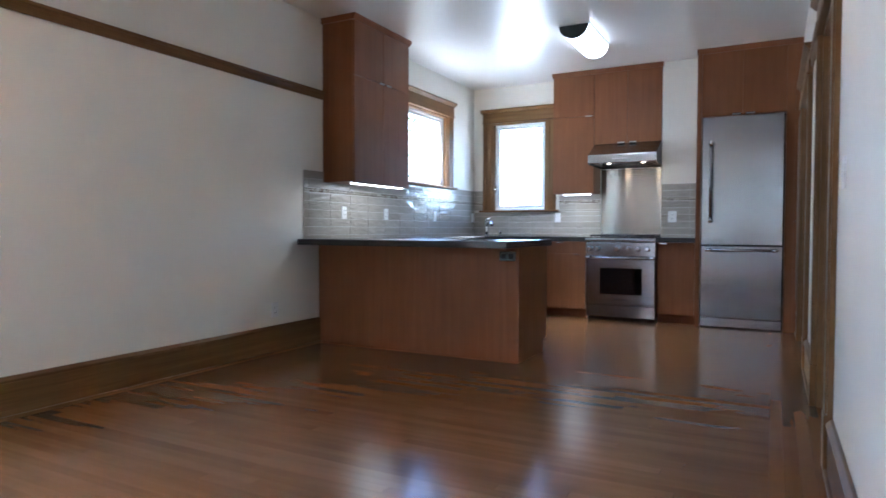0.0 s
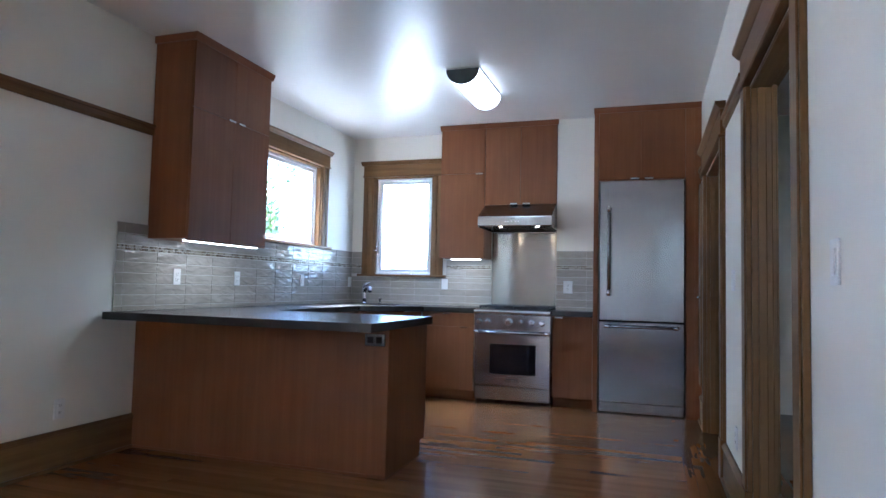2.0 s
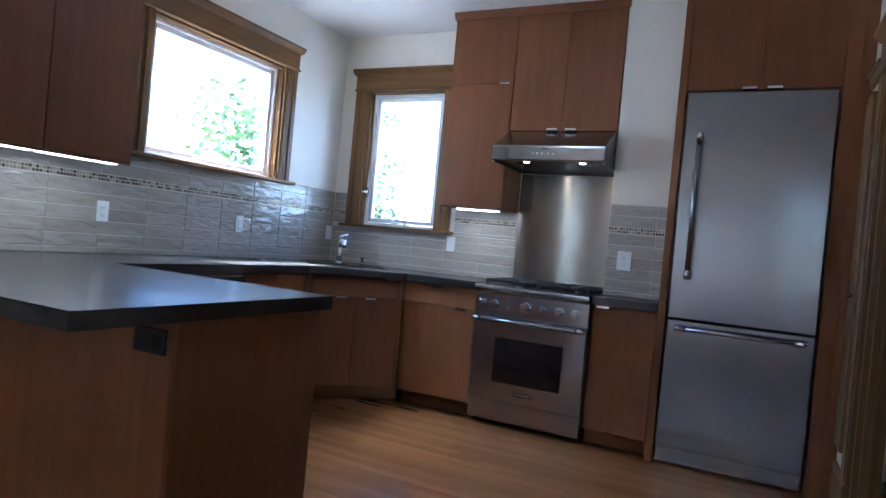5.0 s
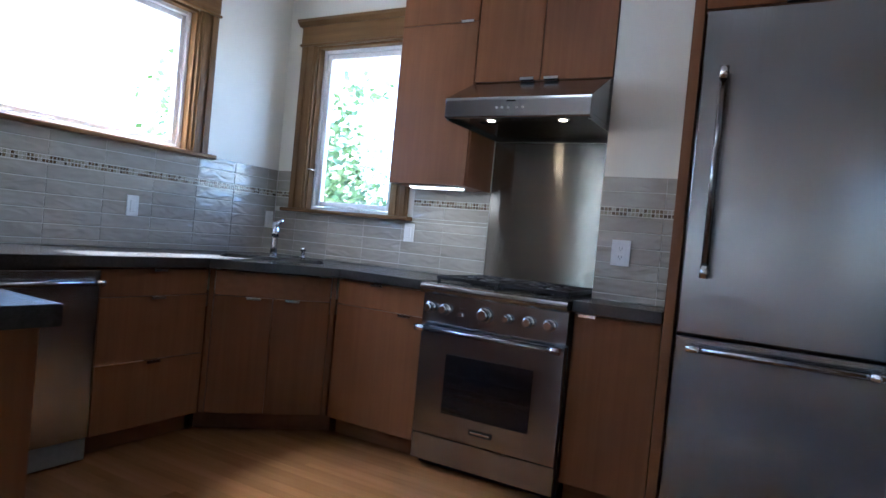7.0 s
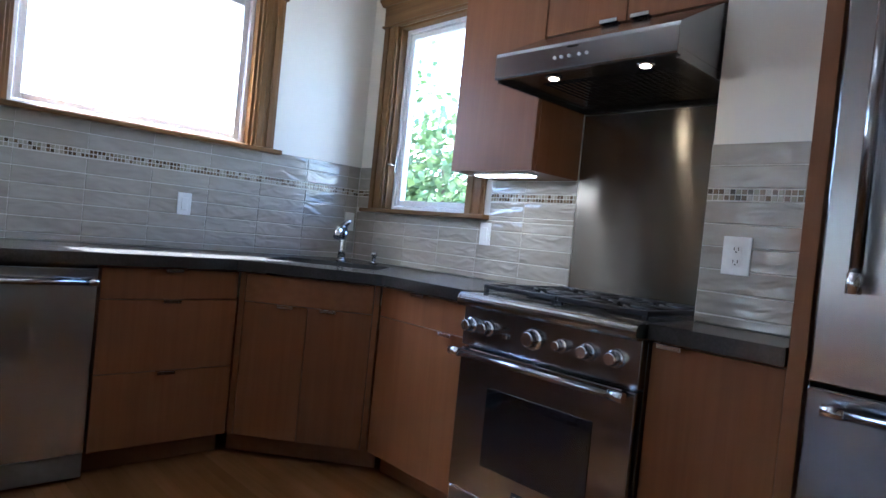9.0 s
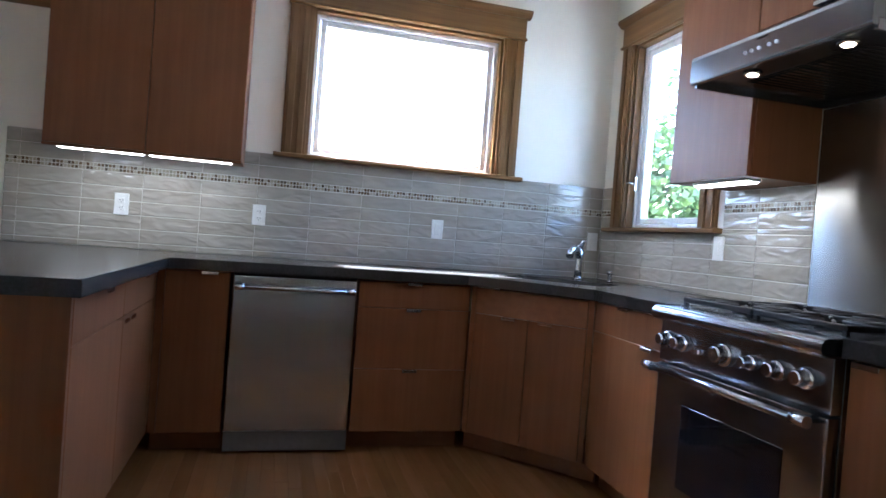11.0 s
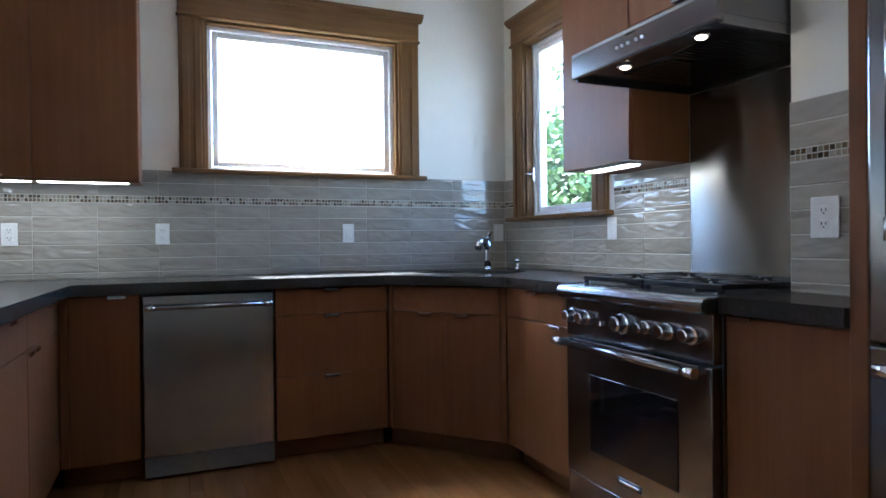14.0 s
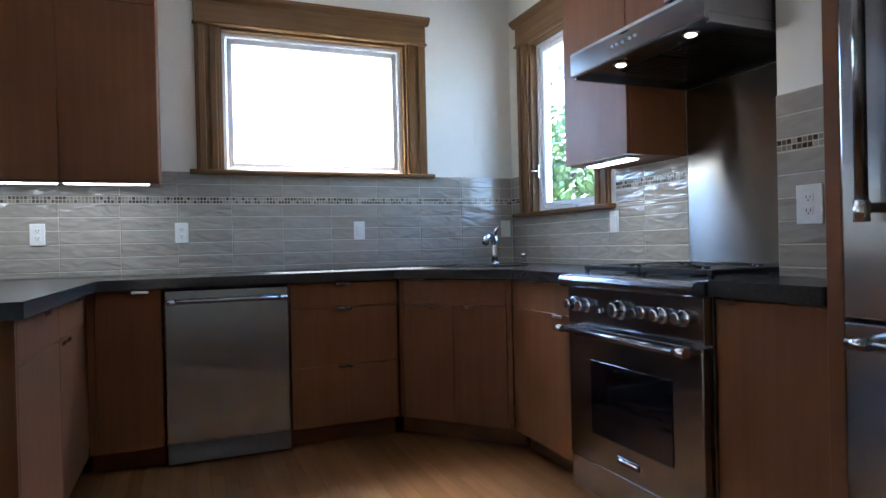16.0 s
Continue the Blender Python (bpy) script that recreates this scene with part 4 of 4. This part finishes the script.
cap = [(LX + LR * math.cos(radians(a)), CZ - 0.010 + 0.122 * math.sin(radians(a))) for a in range(180, 361, 12)]
for y0, y1 in ((LY0, LY0 + 0.011), (LY1 - 0.011, LY1)):
    part("end_cap", prism(bmesh.new(), cap, 1, y0, y1), BLACK, cl, "dark half-round end cap")

# ---- outside ----
# Ground out of view, added as a reflector below the windows.
solid("ground", one(-400, 400, -400, 400, -3.6, -3.4, bev=0), BOUNCE_GROUND, "unseen pale ground that bounces sunlight up through the windows", "ground", "structure")


def tree(at, height, spread, seed, label):
    rnd = random.Random(seed)
    t = thing("tree", at, label, "tree")
    bm = bmesh.new()
    x, y, z = at
    tube(bm, [(x, y, z), (x + 0.1, y, z + height * 0.3), (x, y + 0.1, z + height * 0.62)], [0.20, 0.14, 0.07], sides=10)
    tips = []
    for i in range(16):
        a = rnd.uniform(0, 6.28)
        r = spread * rnd.uniform(0.4, 0.95)
        zb = z + height * rnd.uniform(0.28, 0.6)
        tip = Vector((x + r * math.cos(a), y + r * math.sin(a), zb + height * rnd.uniform(0.08, 0.38)))
        tube(bm, [(x, y, zb), ((x + tip.x) / 2, (y + tip.y) / 2, (zb + tip.z) / 2 + 0.15), tuple(tip)], [0.06, 0.035, 0.012], sides=6)
        tips.append(tip)
    part("trunk", bm, BARK, t)
    verts, faces = [], []
    for tip in tips:
        for _ in range(13):
            c = tip + Vector((rnd.gauss(0, 0.42), rnd.gauss(0, 0.42), rnd.gauss(0, 0.38)))
            for _ in range(60):
                p = c + Vector((rnd.gauss(0, 0.17), rnd.gauss(0, 0.17), rnd.gauss(0, 0.15)))
                d = Vector((rnd.gauss(0, 1), rnd.gauss(0, 1), rnd.gauss(0, 0.6))).normalized()
                s = d.orthogonal().normalized()
                L, w = rnd.uniform(0.07, 0.13), rnd.uniform(0.028, 0.048)
                n = len(verts)
                verts += [tuple(p), tuple(p + d * L * 0.5 + s * w), tuple(p + d * L), tuple(p + d * L * 0.5 - s * w)]
                faces.append((n, n + 1, n + 2, n + 3))
    me = bpy.data.meshes.new("crown")
    me.from_pydata(verts, [], faces)
    me.materials.append(LEAF)
    me.shade_flat()
    cr = new("crown", me)
    cr.parent = t
    cr.matrix_parent_inverse = t.matrix_basis.inverted()
    return t


tree((-2.35, 3.1, -3.4), 6.4, 1.2, 3, "leafy green garden tree in full sun")
tree((-2.8, 1.7, -3.4), 5.9, 0.35, 8, "slim leafy green garden tree in full sun")


def house(at, sx, sy, h, label, along):
    """A pale neighbouring house with a hipped roof and rows of windows facing the kitchen."""
    x, y, z = at
    o = thing("neighbour_house", at, label, "house")
    part("wall", one(x - sx / 2, x + sx / 2, y - sy / 2, y + sy / 2, z, z + h, bev=0.01), STUCCO, o)
    b = bmesh.new()
    e = 0.45
    lo = [b.verts.new((x + i * (sx / 2 + e), y + j * (sy / 2 + e), z + h)) for i, j in ((-1, -1), (1, -1), (1, 1), (-1, 1))]
    rx, ry = max(sx / 2 - sy / 2, 0) + 0.3, max(sy / 2 - sx / 2, 0) + 0.3
    hi = [b.verts.new((x + i * rx, y + j * ry, z + h + 1.5)) for i, j in ((-1, -1), (1, -1), (1, 1), (-1, 1))]
    for i in range(4):
        b.faces.new((lo[i], lo[(i + 1) % 4], hi[(i + 1) % 4], hi[i]))
    b.faces.new(hi)
    b.faces.new(lo[::-1])
    bmesh.ops.recalc_face_normals(b, faces=list(b.faces))
    part("roof", merge(bmesh.new(), b), ROOFING, o)
    for k in range(4):
        for s in range(2):
            zz = z + 1.0 + s * 2.7
            if along == 1:
                fx, cy = x + sx / 2, y - sy / 2 + sy * (k + 0.5) / 4
                w = part("window", one(fx, fx + 0.05, cy - 0.55, cy + 0.55, zz, zz + 1.4, bev=0.01), VINYL, o)
                part("pane", one(fx + 0.051, fx + 0.06, cy - 0.46, cy + 0.46, zz + 0.1, zz + 1.3, bev=0), BLACKGLASS, w)
            else:
                fy, cx = y - sy / 2, x - sx / 2 + sx * (k + 0.5) / 4
                w = part("window", one(cx - 0.55, cx + 0.55, fy - 0.05, fy, zz, zz + 1.4, bev=0.01), VINYL, o)
                part("pane", one(cx - 0.46, cx + 0.46, fy - 0.06, fy - 0.051, zz + 0.1, zz + 1.3, bev=0), BLACKGLASS, w)
    return o


house((-4.0, 26.0, -3.4), 14.0, 8.0, 4.7, "pale stucco neighbouring house with a blue-grey roof", 0)

# ---- tiles on the walls ----
ROWS = [(1.434, 1.502), (1.360, 1.431), (1.244, 1.3155), (1.170, 1.241), (1.096, 1.167), (1.022, 1.093), (0.948, 1.019), (0.916, 0.945)]
MOS = (1.3185, 1.357)
PITCH = 0.2965
TILE_MESH = {}


def tile_mesh(w, h):
    key = (round(w, 3), round(h, 3))
    if key not in TILE_MESH:
        bm = box(bmesh.new(), -w / 2, w / 2, -0.0105, -0.004, -h / 2, h / 2, 0.0022)
        TILE_MESH[key] = mesh_of("tile", bm, GLAZE)
    return TILE_MESH[key]


def tile_run(parent, m, s0, s1, phase, z_lo, z_hi):
    """Stacked tiles along the wall from s0 to s1, between z_lo and z_hi; m carries the local frame (x along, -y out)."""
    n0 = math.floor((s0 - phase) / PITCH)
    k = n0
    rnd = random.Random(round(s0 * 100))
    while phase + k * PITCH < s1 - 0.004:
        a, b = max(s0, phase + k * PITCH), min(s1, phase + (k + 1) * PITCH)
        k += 1
        if b - a < 0.012:
            continue
        for lo, hi in ROWS:
            lo, hi = max(lo, z_lo), min(hi, z_hi)
            if hi - lo < 0.012:
                continue
            w, h = b - a - 0.0014, hi - lo - 0.0002
            t = new("tile", tile_mesh(w, h))
            t.parent = parent
            t.matrix_basis = m @ pose((a + b) / 2, rnd.uniform(-0.0006, 0.0006), (lo + hi) / 2, rnd.uniform(-0.35, 0.35), 0, rnd.uniform(-0.12, 0.12))


def mosaic_run(parent, m, s0, s1):
    bm = bmesh.new()
    verts, faces = [], []
    p = 0.0178
    n = int((s1 - s0) / p)
    p = (s1 - s0) / n
    rnd = random.Random(5)
    for i in range(n):
        for j in range(2):
            a, b = s0 + i * p + 0.001, s0 + (i + 1) * p - 0.001
            h = (MOS[1] - MOS[0]) / 2
            lo, hi = MOS[0] + j * h + 0.001, MOS[0] + (j + 1) * h - 0.001
            y = -0.0095 - rnd.uniform(0, 0.0012)
            q = [(a, -0.003, lo), (b, -0.003, lo), (b, -0.003, hi), (a, -0.003, hi), (a + 0.001, y, lo + 0.001), (b - 0.001, y, lo + 0.001), (b - 0.001, y, hi - 0.001), (a + 0.001, y, hi - 0.001)]
            k = len(verts)
            verts += [tuple(m @ Vector(v)) for v in q]
            faces += [(k + 4, k + 5, k + 6, k + 7), (k, k + 1, k + 5, k + 4), (k + 1, k + 2, k + 6, k + 5), (k + 2, k + 3, k + 7, k + 6), (k + 3, k, k + 4, k + 7)]
    bm.free()
    me = bpy.data.meshes.new("mosaic_band")
    me.from_pydata(verts, [], faces)
    me.materials.append(MOSAIC)
    me.shade_flat()
    ob = new("mosaic_band", me)
    ob.parent = parent
    return tagged(ob, "band of small brown and cream mosaic squares", "", "", "stuff")


NORTH = ID
part("tile_bed", one(0.0005, 0.0085, -3.430, -0.009, 0.916, 1.503, bev=0), GROUT, wall_west, "pale tile grout")
bm = one(0.009, 1.692, -0.0085, -0.0005, 0.916, 1.219, bev=0)
box(bm, 1.131, 1.692, -0.0085, -0.0005, 1.219, 1.422, 0)
box(bm, 0.009, 0.139, -0.0085, -0.0005, 1.219, 1.503, 0)
part("tile_bed", bm, GROUT, wall_north, "pale tile grout")
tile_run(wall_west, LEFT, -3.430, -0.012, -1.883 - 6 * PITCH, 0.916, 1.502)
mosaic_run(wall_west, LEFT, -3.430, -0.012)
tile_run(wall_north, NORTH, 0.012, 1.692, 1.692 - 6 * PITCH, 0.916, 1.218)
tile_run(wall_north, NORTH, 1.172, 1.692, 1.692 - 6 * PITCH, 1.222, 1.420)
mosaic_run(wall_north, NORTH, 1.172, 1.692)
mosaic_run(wall_north, NORTH, 0.012, 0.138)
tile_run(wall_north, NORTH, 0.012, 0.138, 1.692 - 6 * PITCH, 1.250, 1.502)
chase = bpy.data.objects["wall_chase"]
CHM = Matrix.Translation((0, CHY, 0))
part("tile_bed", one(2.436, 2.8205, CHY - 0.0085, CHY - 0.0005, 0.916, 1.503, bev=0), GROUT, chase, "pale tile grout")
tile_run(chase, CHM, 2.436, 2.819, 2.436, 0.916, 1.502)
mosaic_run(chase, CHM, 2.436, 2.819)

# ---- oak floor strips ----
STRIP = 0.0575
BX = 3.535                              # where the border along the east wall begins
BOARD = {}


def board_mesh(length, axis):
    key = (round(length, 3), axis)
    if key not in BOARD:
        L, w = round(length, 3) / 2 - 0.0006, STRIP / 2 - 0.0002
        bm = box(bmesh.new(), *((-L, L, -w, w) if axis == 0 else (-w, w, -L, L)), -0.016, 0.0, 0.00012)
        BOARD[key] = mesh_of("floor_board", bm, OAK_X if axis == 0 else OAK_Y)
    return BOARD[key]


def lay_floor():
    rnd = random.Random(11)
    spots = []
    y = YB + STRIP / 2
    while y < -0.02:
        x = 0.0 - rnd.uniform(0, 0.8)
        while x < BX - 0.02:
            L = rnd.choice((0.9, 1.3, 1.7, 2.1, 2.6))
            a, b = max(x, 0.0), min(x + L, BX)
            if b - a > 0.05:
                spots.append((0, (a + b) / 2, y, b - a))
            x += L
        y += STRIP
    x = BX + STRIP / 2
    while x < HX1:
        yy = YB - rnd.uniform(0, 0.8)
        while yy < -0.02:
            L = rnd.choice((0.9, 1.2, 1.5, 1.8))
            a, b = max(yy, YB), min(yy + L, -0.002)
            if b - a > 0.05:
                spots.append((1, x, (a + b) / 2, b - a))
            yy += L
        x += STRIP
    chosen = {i for i, (axis, x, y, L) in enumerate(spots) if axis == 0 and y > -7.0}
    for i, (axis, x, y, L) in enumerate(spots):
        dz = 0.0
        if i in chosen:
            ob = new("floor_board", board_mesh(L, axis))
            ob.parent = floor
            ob.matrix_basis = Matrix.Translation((x, y, dz))
        else:
            l, w = L / 2 - 0.0006, STRIP / 2 - 0.0002
            u, v = (l, w) if axis == 0 else (w, l)
            FAR[axis].append((x, y, u, v, dz))


FAR = {0: [], 1: []}
lay_floor()


def far_boards(axis, base):
    """The remaining strips, joined; each keeps its own tone."""
    verts, faces = [], []
    for x, y, u, v, dz in FAR[axis]:
        k = len(verts)
        e = 0.0002
        verts += [(x - u, y - v, -0.016), (x + u, y - v, -0.016), (x + u, y + v, -0.016), (x - u, y + v, -0.016)]
        verts += [(x - u, y - v, dz - e), (x + u, y - v, dz - e), (x + u, y + v, dz - e), (x - u, y + v, dz - e)]
        verts += [(x - u + e, y - v + e, dz), (x + u - e, y - v + e, dz), (x + u - e, y + v - e, dz), (x - u + e, y + v - e, dz)]
        faces.append((k + 8, k + 9, k + 10, k + 11))
        for q in (0, 4):
            for i in range(4):
                j = (i + 1) % 4
                faces.append((k + q + i, k + q + j, k + q + 4 + j, k + q + 4 + i))
    me = bpy.data.meshes.new("floor_boards")
    me.from_pydata(verts, [], faces)
    me.materials.append(base)
    me.shade_flat()
    ob = new("floor_boards", me)
    ob.parent = floor
    tagged(ob, "oak floor strips", "", "", "stuff")


def island_oak(name, axis):
    src = (OAK_X if axis == 0 else OAK_Y).copy()
    src.name = name
    t = src.node_tree
    g = t.nodes.new("ShaderNodeNewGeometry")
    for n in list(t.nodes):
        if n.type == "OBJECT_INFO":
            for l in list(n.outputs["Random"].links):
                t.links.new(g.outputs["Random Per Island"], l.to_socket)
    return src


far_boards(0, island_oak("oak_floor_strips_x", 0))
far_boards(1, island_oak("oak_floor_strips_y", 1))
